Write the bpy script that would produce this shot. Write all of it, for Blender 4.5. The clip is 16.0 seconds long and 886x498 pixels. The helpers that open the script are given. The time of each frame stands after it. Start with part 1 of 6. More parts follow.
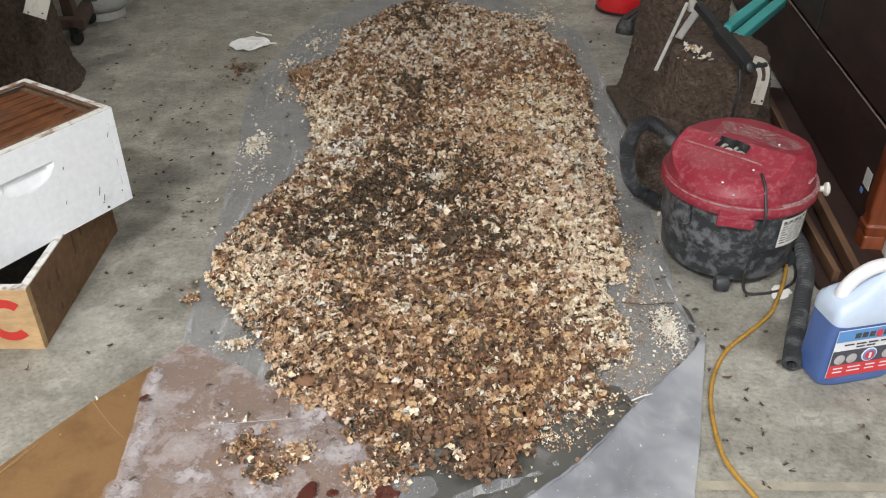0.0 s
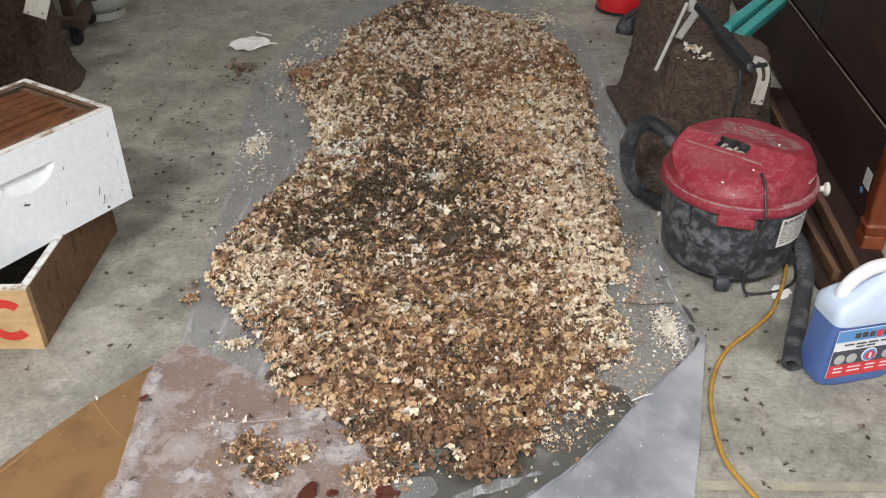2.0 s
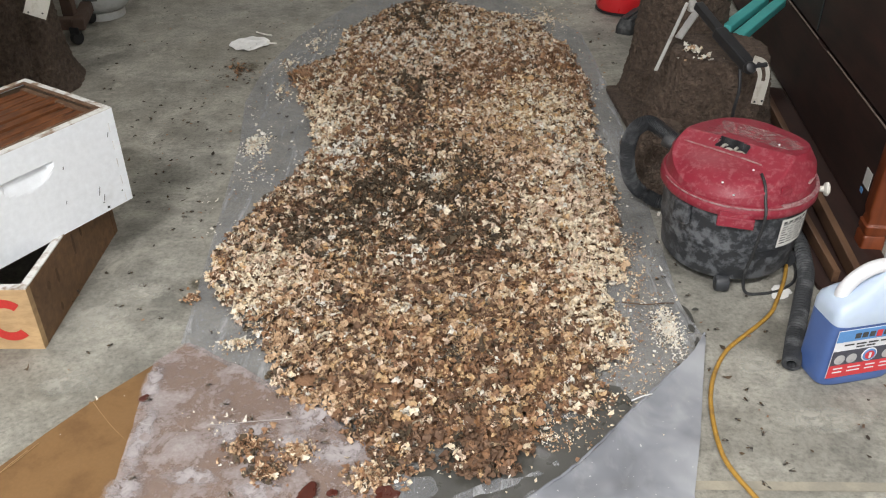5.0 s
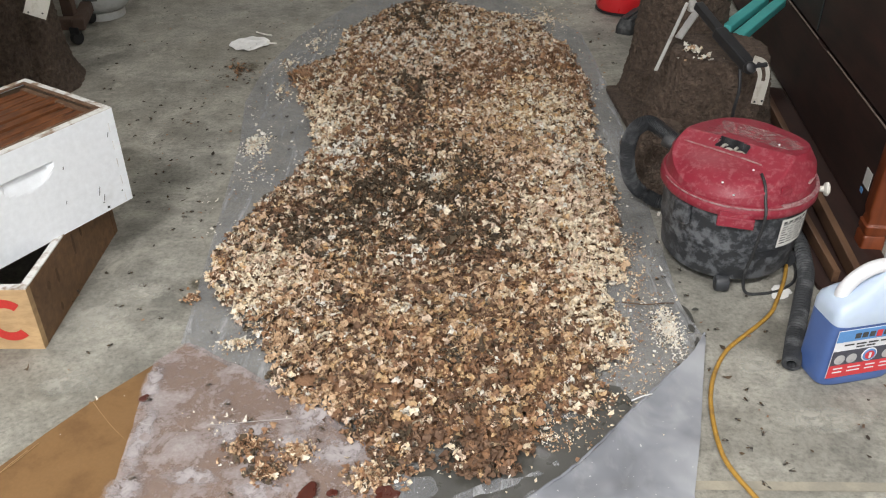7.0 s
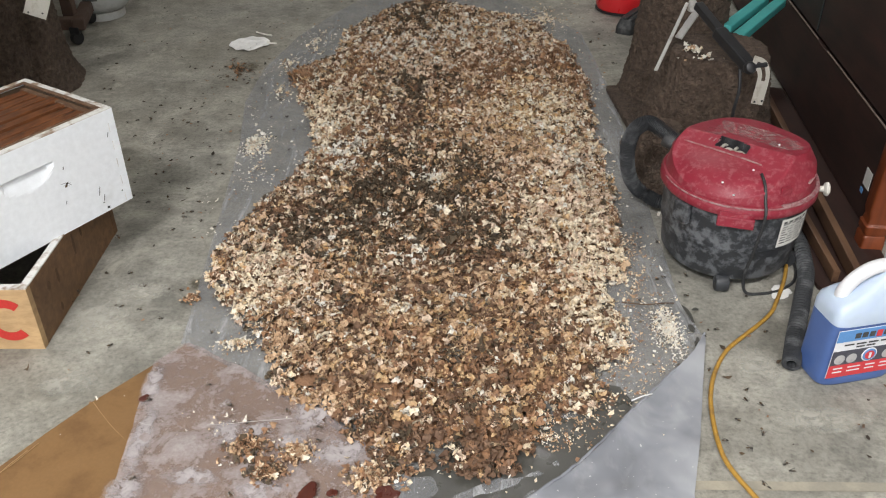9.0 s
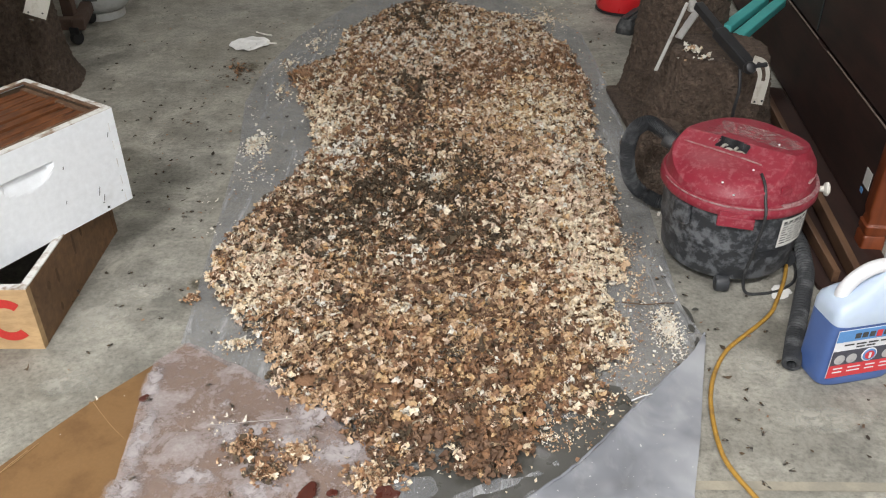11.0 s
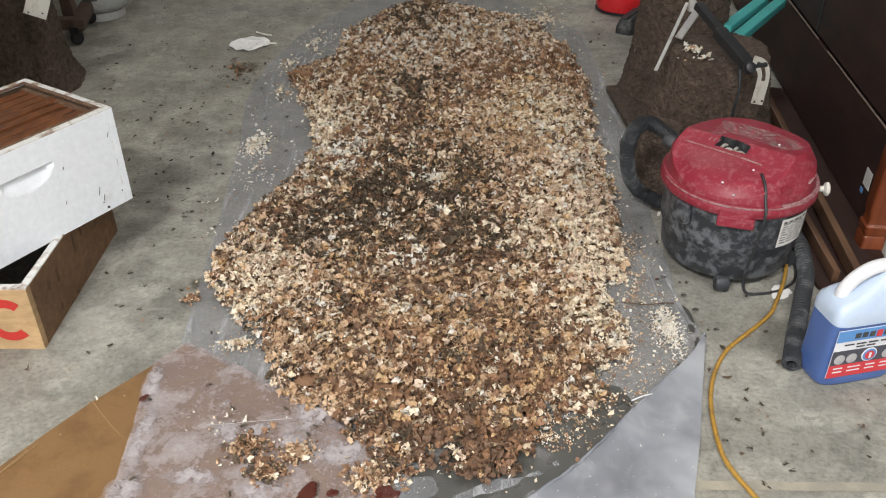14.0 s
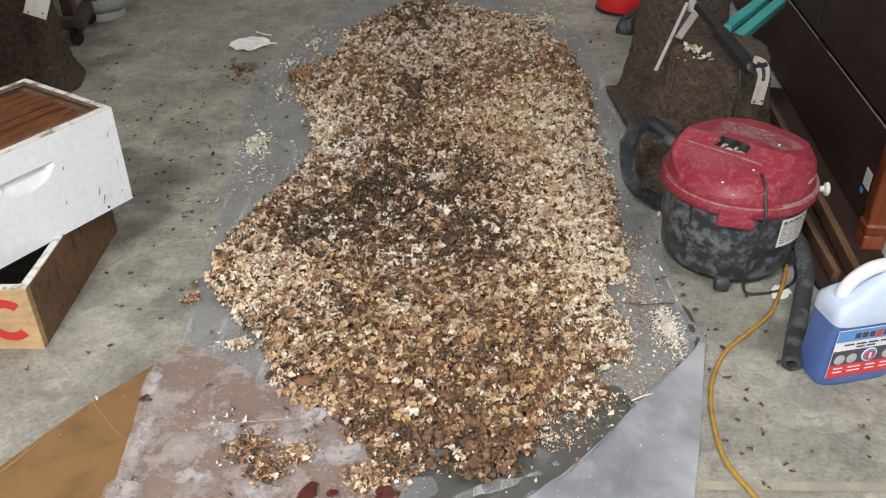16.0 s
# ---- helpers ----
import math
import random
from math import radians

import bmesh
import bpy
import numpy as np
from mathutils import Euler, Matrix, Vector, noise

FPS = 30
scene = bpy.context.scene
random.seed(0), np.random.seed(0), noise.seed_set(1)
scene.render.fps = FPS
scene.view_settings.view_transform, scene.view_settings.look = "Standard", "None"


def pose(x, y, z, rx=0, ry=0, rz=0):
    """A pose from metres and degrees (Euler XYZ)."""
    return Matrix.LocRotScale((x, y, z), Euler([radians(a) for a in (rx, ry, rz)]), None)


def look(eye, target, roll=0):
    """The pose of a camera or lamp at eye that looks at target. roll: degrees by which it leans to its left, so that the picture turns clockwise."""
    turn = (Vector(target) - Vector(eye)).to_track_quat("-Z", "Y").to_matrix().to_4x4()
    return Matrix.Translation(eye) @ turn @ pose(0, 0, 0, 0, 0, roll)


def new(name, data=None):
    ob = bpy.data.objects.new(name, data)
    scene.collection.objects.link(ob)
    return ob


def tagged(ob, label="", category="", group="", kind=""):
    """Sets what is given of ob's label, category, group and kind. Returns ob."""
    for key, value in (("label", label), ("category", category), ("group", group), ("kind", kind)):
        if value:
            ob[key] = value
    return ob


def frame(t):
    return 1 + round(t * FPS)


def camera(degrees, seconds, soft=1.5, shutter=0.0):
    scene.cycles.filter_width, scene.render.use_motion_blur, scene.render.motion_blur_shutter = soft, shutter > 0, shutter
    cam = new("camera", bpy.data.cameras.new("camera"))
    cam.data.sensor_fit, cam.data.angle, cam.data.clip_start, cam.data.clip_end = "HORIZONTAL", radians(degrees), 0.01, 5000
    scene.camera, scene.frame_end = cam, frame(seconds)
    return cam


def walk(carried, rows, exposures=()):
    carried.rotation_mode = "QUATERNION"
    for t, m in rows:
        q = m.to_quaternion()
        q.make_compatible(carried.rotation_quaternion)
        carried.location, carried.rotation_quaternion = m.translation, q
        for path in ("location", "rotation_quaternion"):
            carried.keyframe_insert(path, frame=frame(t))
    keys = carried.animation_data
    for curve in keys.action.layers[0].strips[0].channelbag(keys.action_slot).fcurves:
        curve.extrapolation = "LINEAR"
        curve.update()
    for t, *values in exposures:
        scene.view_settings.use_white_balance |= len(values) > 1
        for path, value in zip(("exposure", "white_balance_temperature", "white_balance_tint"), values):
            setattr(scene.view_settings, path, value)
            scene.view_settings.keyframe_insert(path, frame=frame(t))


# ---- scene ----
# The camera stands on a tripod and never moves.
cam = camera(55.18, 16.0, soft=1.1, shutter=0.05)
STAND = look((0, 0, 1.250), (0, 0.8346, 0.6994), -0.23)
walk(cam, [(0.0, STAND), (16.0, STAND)])

# ---- light: overcast daylight through the open garage door behind the camera ----
SUN_EL, SUN_ROT = 52, 200
world = bpy.data.worlds.new("sky")
scene.world = world
world.use_nodes = True
sky = world.node_tree.nodes.new("ShaderNodeTexSky")
sky.sky_type, sky.sun_disc = "NISHITA", False
sky.sun_elevation, sky.sun_rotation = radians(SUN_EL), radians(SUN_ROT)
world.node_tree.links.new(sky.outputs[0], world.node_tree.nodes["Background"].inputs[0])
world.node_tree.nodes["Background"].inputs[1].default_value = 0.12

sun_data = bpy.data.lights.new("sun", "SUN")
sun_data.energy, sun_data.angle, sun_data.color = 1.0, radians(12), (1, 0.96, 0.9)
sun = new("sun", sun_data)
sun.matrix_world = look((-3, -8, 12), (0, 0, 0))

door_light = bpy.data.lights.new("door_daylight", "AREA")
door_light.shape, door_light.size, door_light.size_y = "RECTANGLE", 4.4, 2.0
door_light.energy, door_light.color = 62, (0.97, 0.99, 1.0)
door_lamp = new("door_daylight", door_light)
door_lamp.matrix_world = look((-1.2, -2.15, 1.25), (-0.6, 2.2, 0.3))

# three ceiling lights added out of view; the first, in front of the boxes, throws their soft shadows, the others only
# brighten
ADDED_CEILING_LIGHTS = [(-1.10, -1.55, 292), (1.5, -0.6, 84), (0.5, 4.8, 34)]
for lx, ly, watts in ADDED_CEILING_LIGHTS:
    tubes = bpy.data.lights.new("added_ceiling_lamp", "AREA")
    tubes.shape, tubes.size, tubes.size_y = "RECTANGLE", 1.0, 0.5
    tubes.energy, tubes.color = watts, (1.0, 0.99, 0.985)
    new("added_ceiling_lamp", tubes).matrix_world = look((lx, ly, 3.60), (lx, ly + 0.0001, 0))

scene.view_settings.exposure = -0.33


# ---- materials ----
def material(name, build):
    m = bpy.data.materials.new(name)
    m.use_nodes = True
    nt = m.node_tree
    build(nt, nt.nodes["Principled BSDF"])
    return m


def node(nt, kind, **inputs):
    n = nt.nodes.new(kind)
    for k, v in inputs.items():
        n.inputs[k.replace("_", " ")].default_value = v
    return n


def grain(nt, scale, detail=4.0, rough=0.55, stretch=None, distort=0.0):
    """Noise in the object's own metres; stretch scales its axes."""
    co = nt.nodes.new("ShaderNodeTexCoord")
    n = node(nt, "ShaderNodeTexNoise", Scale=scale, Detail=detail, Roughness=rough, Distortion=distort)
    if stretch:
        mp = nt.nodes.new("ShaderNodeMapping")
        mp.inputs["Scale"].default_value = stretch
        nt.links.new(co.outputs["Object"], mp.inputs[0])
        nt.links.new(mp.outputs[0], n.inputs["Vector"])
    else:
        nt.links.new(co.outputs["Object"], n.inputs["Vector"])
    return n.outputs["Fac"]


def ramp(nt, fac, stops):
    r = nt.nodes.new("ShaderNodeValToRGB")
    while len(r.color_ramp.elements) < len(stops):
        r.color_ramp.elements.new(0.5)
    for e, (at, c) in zip(r.color_ramp.elements, stops):
        e.position, e.color = at, (*c, 1) if len(c) == 3 else c
    nt.links.new(fac, r.inputs[0])
    return r.outputs[0]


def grey(v):
    return (v, v, v)


def mix(nt, fac, a, b, mode="MIX"):
    n = nt.nodes.new("ShaderNodeMix")
    n.data_type, n.blend_type = "RGBA", mode
    for sock, val in ((n.inputs[0], fac), (n.inputs[6], a), (n.inputs[7], b)):
        if isinstance(val, (int, float)):
            sock.default_value = val
        elif isinstance(val, tuple):
            sock.default_value = (*val, 1)
        else:
            nt.links.new(val, sock)
    return n.outputs[2]


def bump(nt, bsdf, height, strength=0.3, distance=0.003):
    b = node(nt, "ShaderNodeBump", Strength=strength, Distance=distance)
    nt.links.new(height, b.inputs["Height"])
    nt.links.new(b.outputs[0], bsdf.inputs["Normal"])


def painted(name, base, worn, rough=0.45, scale=14.0, cover=0.62, metal=0.0, fine=220.0, lift=0.15):
    """A plain coat with a second, worn tone in patches, and fine relief."""
    def build(nt, b):
        big = grain(nt, scale, 6, 0.62)
        small = grain(nt, fine, 3)
        patch = ramp(nt, big, [(cover - 0.06, grey(0)), (cover + 0.08, grey(1))])
        tone = mix(nt, patch, base, worn)
        tone = mix(nt, 0.5, tone, ramp(nt, small, [(0.3, grey(0.80)), (0.75, grey(1.0))]), "MULTIPLY")
        nt.links.new(tone, b.inputs["Base Color"])
        nt.links.new(ramp(nt, big, [(0.3, grey(rough - 0.08)), (0.7, grey(rough + 0.2))]), b.inputs["Roughness"])
        b.inputs["Metallic"].default_value = metal
        bump(nt, b, small, lift, 0.001)
    return material(name, build)


def timber(name, light, dark, axis=(1, 14, 14), scale=9.0, rough=0.6, knots=None):
    def build(nt, b):
        streak = grain(nt, scale, 8, 0.65, axis, 0.4)
        blot = grain(nt, 6.0, 3, 0.5)
        tone = ramp(nt, streak, [(0.3, dark), (0.62, light)])
        tone = mix(nt, 0.55, tone, ramp(nt, blot, [(0.32, grey(0.45)), (0.6, grey(1))]), "MULTIPLY")
        nt.links.new(tone, b.inputs["Base Color"])
        b.inputs["Roughness"].default_value = rough
        bump(nt, b, streak, 0.35, 0.0015)
    return material(name, build)


def concrete(name, a, b_, stain):
    def build(nt, b):
        big = grain(nt, 0.9, 6, 0.6, None, 0.6)
        mid = grain(nt, 5.5, 8, 0.68, None, 0.3)
        sweep = grain(nt, 2.2, 5, 0.6, (1, 3.5, 1), 1.2)
        fine = grain(nt, 95, 5, 0.7)
        tone = ramp(nt, mid, [(0.38, a), (0.62, b_)])
        tone = mix(nt, ramp(nt, big, [(0.45, grey(0)), (0.68, grey(0.7))]), tone, stain)
        tone = mix(nt, 0.18, tone, ramp(nt, sweep, [(0.3, grey(0.74)), (0.62, grey(1.06))]), "MULTIPLY")
        blotch = grain(nt, 24, 6, 0.7, None, 0.2)
        tone = mix(nt, 0.7, tone, ramp(nt, blotch, [(0.34, grey(0.66)), (0.5, grey(1.0)), (0.68, grey(1.16))]), "MULTIPLY")
        tone = mix(nt, 0.7, tone, ramp(nt, fine, [(0.30, grey(0.48)), (0.48, grey(0.95)), (0.70, grey(1.28))]), "MULTIPLY")
        spots = grain(nt, 17, 2, 0.5)
        tone = mix(nt, ramp(nt, spots, [(0.70, grey(0)), (0.78, grey(0.45))]), tone, (0.10, 0.095, 0.085))
        pale = grain(nt, 7, 5, 0.7, None, 0.8)
        tone = mix(nt, ramp(nt, pale, [(0.56, grey(0)), (0.72, grey(0.45))]), tone, (0.54, 0.51, 0.43))
        nt.links.new(tone, b.inputs["Base Color"])
        nt.links.new(ramp(nt, mid, [(0.3, grey(0.55)), (0.7, grey(0.8))]), b.inputs["Roughness"])
        bump(nt, b, fine, 0.25, 0.002)
    return material(name, build)


def film_plastic(name, tint, clear, haze_scale=4.0, rough=0.22, crinkle=0.5):
    """Milky polyethylene film: partly see-through, with a soft sheen and creases."""
    def build(nt, b):
        haze = grain(nt, haze_scale, 6, 0.62, None, 0.8)
        crease = grain(nt, 10, 7, 0.66, (1, 0.6, 1), 0.5)
        nt.links.new(ramp(nt, haze, [(0.25, tuple(c * 0.82 for c in tint)), (0.75, tint)]), b.inputs["Base Color"])
        nt.links.new(ramp(nt, haze, [(0.3, grey(1 - clear)), (0.62, grey(min(1, 1.32 - clear)))]), b.inputs["Alpha"])
        b.inputs["Roughness"].default_value = rough
        b.inputs["Specular IOR Level"].default_value = 0.6
        bump(nt, b, crease, crinkle, 0.012)
    return material(name, build)


def flakes_tone(name, tones, rough=0.75, sub=0.12):
    """Scraps of comb wax: a tone to each, fine grain, and light coming through the thin sheet."""
    def build(nt, b):
        g = nt.nodes.new("ShaderNodeNewGeometry")
        tone = ramp(nt, g.outputs["Random Per Island"], tones)
        sp = grain(nt, 210, 5, 0.75)
        tone = mix(nt, 0.85, tone, ramp(nt, sp, [(0.33, grey(0.58)), (0.50, grey(0.97)), (0.72, grey(1.2))]), "MULTIPLY")
        stain = grain(nt, 45, 4, 0.6)
        tone = mix(nt, ramp(nt, stain, [(0.54, grey(0)), (0.68, grey(0.35))]), tone, (0.22, 0.115, 0.055))
        nt.links.new(tone, b.inputs["Base Color"])
        b.inputs["Roughness"].default_value = rough
        bump(nt, b, sp, 0.3, 0.002)
        thin = nt.nodes.new("ShaderNodeBsdfTranslucent")
        nt.links.new(tone, thin.inputs["Color"])
        both = nt.nodes.new("ShaderNodeMixShader")
        both.inputs[0].default_value = sub
        nt.links.new(b.outputs[0], both.inputs[1])
        nt.links.new(thin.outputs[0], both.inputs[2])
        nt.links.new(both.outputs[0], nt.nodes["Material Output"].inputs["Surface"])
    return material(name, build)


CONCRETE = concrete("concrete", (0.205, 0.197, 0.170), (0.385, 0.369, 0.320), (0.24, 0.22, 0.175))
WALL_PAINT = painted("wall_paint", (0.36, 0.35, 0.32), (0.30, 0.29, 0.26), 0.7, 3.0)
CEILING_PAINT = painted("ceiling_paint", (0.50, 0.49, 0.47), (0.45, 0.44, 0.42), 0.8, 3.0)
DRIVE = concrete("driveway_concrete", (0.30, 0.29, 0.26), (0.40, 0.39, 0.35), (0.28, 0.26, 0.22))
WHITE_WOOD = painted("white_hive_paint", (0.85, 0.88, 0.92), (0.77, 0.79, 0.81), 0.45, 9.0, 0.66, 0, 60, 0.12)
WHITE_EDGE = painted("worn_white_edge", (0.70, 0.69, 0.66), (0.30, 0.22, 0.16), 0.6, 30.0, 0.54, 0, 300, 0.4)
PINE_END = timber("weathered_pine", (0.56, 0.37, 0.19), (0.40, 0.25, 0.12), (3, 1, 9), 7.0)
# brown pine made darker than the end: the side's shade is in the colour
PINE_SIDE_SHADED = timber("shaded_brown_pine", (0.23, 0.125, 0.058), (0.12, 0.062, 0.028), (9, 1.2, 9), 5.0)
BOX_INSIDE = timber("dark_box_inside", (0.09, 0.055, 0.03), (0.04, 0.025, 0.015), (2, 9, 9), 6.0)
KNOT = painted("dark_knot", (0.10, 0.055, 0.028), (0.06, 0.035, 0.02), 0.7, 30)
COMB_BAR = timber("propolis_frame_bar", (0.20, 0.070, 0.024), (0.035, 0.015, 0.009), (2.5, 14, 10), 9.0, 0.42)
RED_PAINT = painted("red_stencil_paint", (0.50, 0.030, 0.022), (0.42, 0.035, 0.025), 0.6, 40)
CARDBOARD = painted("cardboard", (0.235, 0.128, 0.048), (0.185, 0.098, 0.037), 0.85, 9.0, 0.55, 0, 160, 0.25)
CARD_EDGE = painted("cardboard_crease", (0.42, 0.26, 0.12), (0.34, 0.20, 0.09), 0.85, 30)


def streaked_film(nt, b):
    """Thin clear film with long scuffs and a haze of wax dust."""
    haze = grain(nt, 5, 6, 0.62, None, 0.8)
    scuff = grain(nt, 34, 7, 0.72, (1, 0.14, 1), 0.5)
    fleck = grain(nt, 75, 5, 0.7)
    white = mix(nt, 1.0, ramp(nt, scuff, [(0.52, grey(0)), (0.66, grey(0.5))]), ramp(nt, fleck, [(0.58, grey(0)), (0.68, grey(0.5))]), "SCREEN")
    tone = ramp(nt, haze, [(0.25, (0.31, 0.315, 0.33)), (0.75, (0.40, 0.405, 0.42))])
    nt.links.new(mix(nt, white, tone, (0.66, 0.66, 0.65)), b.inputs["Base Color"])
    clear = ramp(nt, haze, [(0.3, grey(0.26)), (0.65, grey(0.52))])
    nt.links.new(mix(nt, 1.0, clear, white, "SCREEN"), b.inputs["Alpha"])
    b.inputs["Roughness"].default_value = 0.2
    b.inputs["Specular IOR Level"].default_value = 0.6
    bump(nt, b, mix(nt, 0.5, scuff, haze), 0.6, 0.010)


FILM = material("polythene_film", streaked_film)


def milky_build(nt, b):
    """Folded milky film: smooth, cloudy, with a soft sheen and a few white flecks."""
    cloud = grain(nt, 5.5, 3, 0.5, None, 0.7)
    drift = grain(nt, 16, 4, 0.6, (1, 0.6, 1), 0.5)
    fleck = grain(nt, 120, 2, 0.5)
    tone = ramp(nt, cloud, [(0.32, (0.235, 0.245, 0.275)), (0.52, (0.315, 0.325, 0.355)), (0.68, (0.40, 0.41, 0.43))])
    tone = mix(nt, ramp(nt, drift, [(0.55, grey(0)), (0.72, grey(0.35))]), tone, (0.48, 0.48, 0.49))
    nt.links.new(mix(nt, ramp(nt, fleck, [(0.72, grey(0)), (0.76, grey(0.8))]), tone, (0.75, 0.75, 0.74)), b.inputs["Base Color"])
    nt.links.new(ramp(nt, cloud, [(0.3, grey(0.72)), (0.65, grey(0.95))]), b.inputs["Alpha"])
    b.inputs["Roughness"].default_value = 0.24
    bump(nt, b, cloud, 0.35, 0.02)


FILM_FLAP = material("polythene_flap", milky_build)
WAX_SMEAR = film_plastic("white_wax_smear", (0.72, 0.69, 0.67), 0.45, 22.0, 0.45, 0.8)


def cloud_build(nt, b):
    """A thin cloud of wax that fades out towards its edge."""
    co = nt.nodes.new("ShaderNodeTexCoord")
    mp = nt.nodes.new("ShaderNodeMapping")
    mp.inputs["Location"].default_value, mp.inputs["Scale"].default_value = (-1, -1, 0), (2, 2, 0)
    nt.links.new(co.outputs["Generated"], mp.inputs[0])
    far = nt.nodes.new("ShaderNodeVectorMath")
    far.operation = "LENGTH"
    nt.links.new(mp.outputs[0], far.inputs[0])
    body = ramp(nt, far.outputs["Value"], [(0.25, grey(1)), (0.95, grey(0))])
    rag = grain(nt, 38, 7, 0.72, None, 0.4)
    cover = mix(nt, 1.0, body, ramp(nt, rag, [(0.36, grey(0)), (0.58, grey(1))]), "MULTIPLY")
    nt.links.new(ramp(nt, cover, [(0.05, grey(0)), (0.5, grey(0.62)), (1.0, grey(0.85))]), b.inputs["Alpha"])
    b.inputs["Base Color"].default_value = (0.52, 0.475, 0.48, 1)
    b.inputs["Roughness"].default_value = 0.5
    bump(nt, b, rag, 0.6, 0.004)


WAX_CLOUD = material("thin_wax_cloud", cloud_build)
GLINT_WHITE = painted("glint_white", (0.80, 0.80, 0.79), (0.7, 0.7, 0.7), 0.2, 30)
# colours the wet patch and the painted shade at the film's edge
WET_AND_SHADE = painted("wet_and_shade_film", (0.070, 0.068, 0.060), (0.110, 0.107, 0.096), 0.28, 22.0)
WAX_OLIVE = flakes_tone("olive_black_comb", [(0, (0.085, 0.060, 0.037)), (0.5, (0.120, 0.087, 0.053)), (1, (0.065, 0.045, 0.028))])
WAX_DARK = flakes_tone("dark_brown_comb", [(0, (0.155, 0.086, 0.052)), (0.5, (0.21, 0.125, 0.076)), (1, (0.125, 0.069, 0.042))])
WAX_RUST = flakes_tone("rust_brown_comb", [(0, (0.29, 0.155, 0.083)), (0.45, (0.38, 0.215, 0.120)), (0.8, (0.24, 0.130, 0.075)), (1, (0.43, 0.225, 0.100))])
WAX_TAN = flakes_tone("tan_wax", [(0, (0.55, 0.365, 0.220)), (0.4, (0.66, 0.470, 0.300)), (0.8, (0.45, 0.280, 0.160)), (1, (0.69, 0.51, 0.34))])
WAX_OCHRE = flakes_tone("ochre_wax", [(0, (0.58, 0.385, 0.205)), (0.5, (0.68, 0.49, 0.285)), (1, (0.54, 0.315, 0.140))])
WAX_PINK = flakes_tone("pinkish_cream_wax", [(0, (0.73, 0.555, 0.410)), (0.5, (0.82, 0.66, 0.51)), (1, (0.64, 0.465, 0.340))])
WAX_CREAM = flakes_tone("cream_wax", [(0, (0.80, 0.655, 0.465)), (0.35, (0.85, 0.735, 0.56)), (0.7, (0.89, 0.80, 0.65)), (1, (0.75, 0.58, 0.37))])
WAX_WHITE = flakes_tone("white_wax", [(0, (0.82, 0.77, 0.67)), (0.5, (0.78, 0.73, 0.64)), (1, (0.88, 0.85, 0.78))])
VAC_RED = painted("dusty_red_plastic", (0.262, 0.020, 0.038), (0.32, 0.075, 0.090), 0.42, 75.0, 0.56, 0, 130, 0.25)


def dust_build(nt, b):
    speck = grain(nt, 90, 8, 0.78)
    drift = grain(nt, 22, 4, 0.6)
    nt.links.new(mix(nt, 0.5, (0.40, 0.24, 0.23), ramp(nt, speck, [(0.4, (0.40, 0.22, 0.22)), (0.6, (0.55, 0.44, 0.42))])), b.inputs["Base Color"])
    cover = mix(nt, 1.0, ramp(nt, speck, [(0.42, grey(0.05)), (0.60, grey(0.85))]), ramp(nt, drift, [(0.36, grey(0.15)), (0.55, grey(1))]), "MULTIPLY")
    nt.links.new(cover, b.inputs["Alpha"])
    b.inputs["Roughness"].default_value = 0.95
    b.inputs["Specular IOR Level"].default_value = 0.0


DUST_FILM = material("dust_film", dust_build)
VAC_DUST_AND_HIGHLIGHT = painted("dust_and_highlight", (0.34, 0.20, 0.20), (0.28, 0.09, 0.10), 0.85, 70.0, 0.5)
VAC_BLACK = painted("dusty_black_plastic", (0.028, 0.030, 0.034), (0.130, 0.136, 0.146), 0.5, 36.0, 0.51, 0, 140, 0.3)
RUBBER = painted("grey_black_rubber", (0.030, 0.031, 0.032), (0.10, 0.10, 0.10), 0.5, 25.0, 0.58)
GREY_HOSE = painted("dusty_hose", (0.034, 0.036, 0.040), (0.13, 0.135, 0.14), 0.5, 18.0, 0.58)
STICKER = painted("paper_sticker", (0.74, 0.73, 0.69), (0.62, 0.6, 0.55), 0.5, 30)
INK = painted("label_ink", (0.06, 0.06, 0.06), (0.12, 0.12, 0.12), 0.5, 60)
YELLOW_CORD = painted("dirty_yellow_cord", (0.44, 0.245, 0.04), (0.31, 0.175, 0.045), 0.55, 40.0, 0.55)
DARK_WOOD = timber("dark_stained_veneer", (0.042, 0.017, 0.012), (0.020, 0.009, 0.007), (7, 1, 7), 3.0, 0.62)
RAIL_WOOD = timber("brown_rail_wood", (0.15, 0.080, 0.044), (0.075, 0.038, 0.022), (9, 1, 9), 4.0, 0.5)
ORANGE_WOOD = timber("orange_stained_wood", (0.23, 0.054, 0.016), (0.13, 0.030, 0.010), (8, 8, 1), 4.0, 0.4)
PALE_EDGE = painted("pale_veneer_edge", (0.26, 0.20, 0.165), (0.18, 0.13, 0.11), 0.6, 40)
TEAL = painted("teal_paint", (0.09, 0.48, 0.46), (0.12, 0.38, 0.37), 0.4, 8.0)
BLACK_METAL_AND_SHADE = painted("black_metal_and_shade", (0.018, 0.018, 0.02), (0.05, 0.05, 0.05), 0.35, 20)
ZINC = painted("zinc_plate", (0.50, 0.48, 0.42), (0.34, 0.31, 0.26), 0.45, 25.0, 0.6, 0.35)
STEEL = painted("scratched_steel", (0.52, 0.51, 0.49), (0.36, 0.33, 0.29), 0.4, 30.0, 0.6, 0.4)
BONE = painted("cream_plastic", (0.72, 0.69, 0.62), (0.55, 0.50, 0.42), 0.5, 30.0, 0.62)
TANK_WHITE = painted("grey_white_enamel", (0.50, 0.51, 0.50), (0.38, 0.38, 0.36), 0.4, 10)
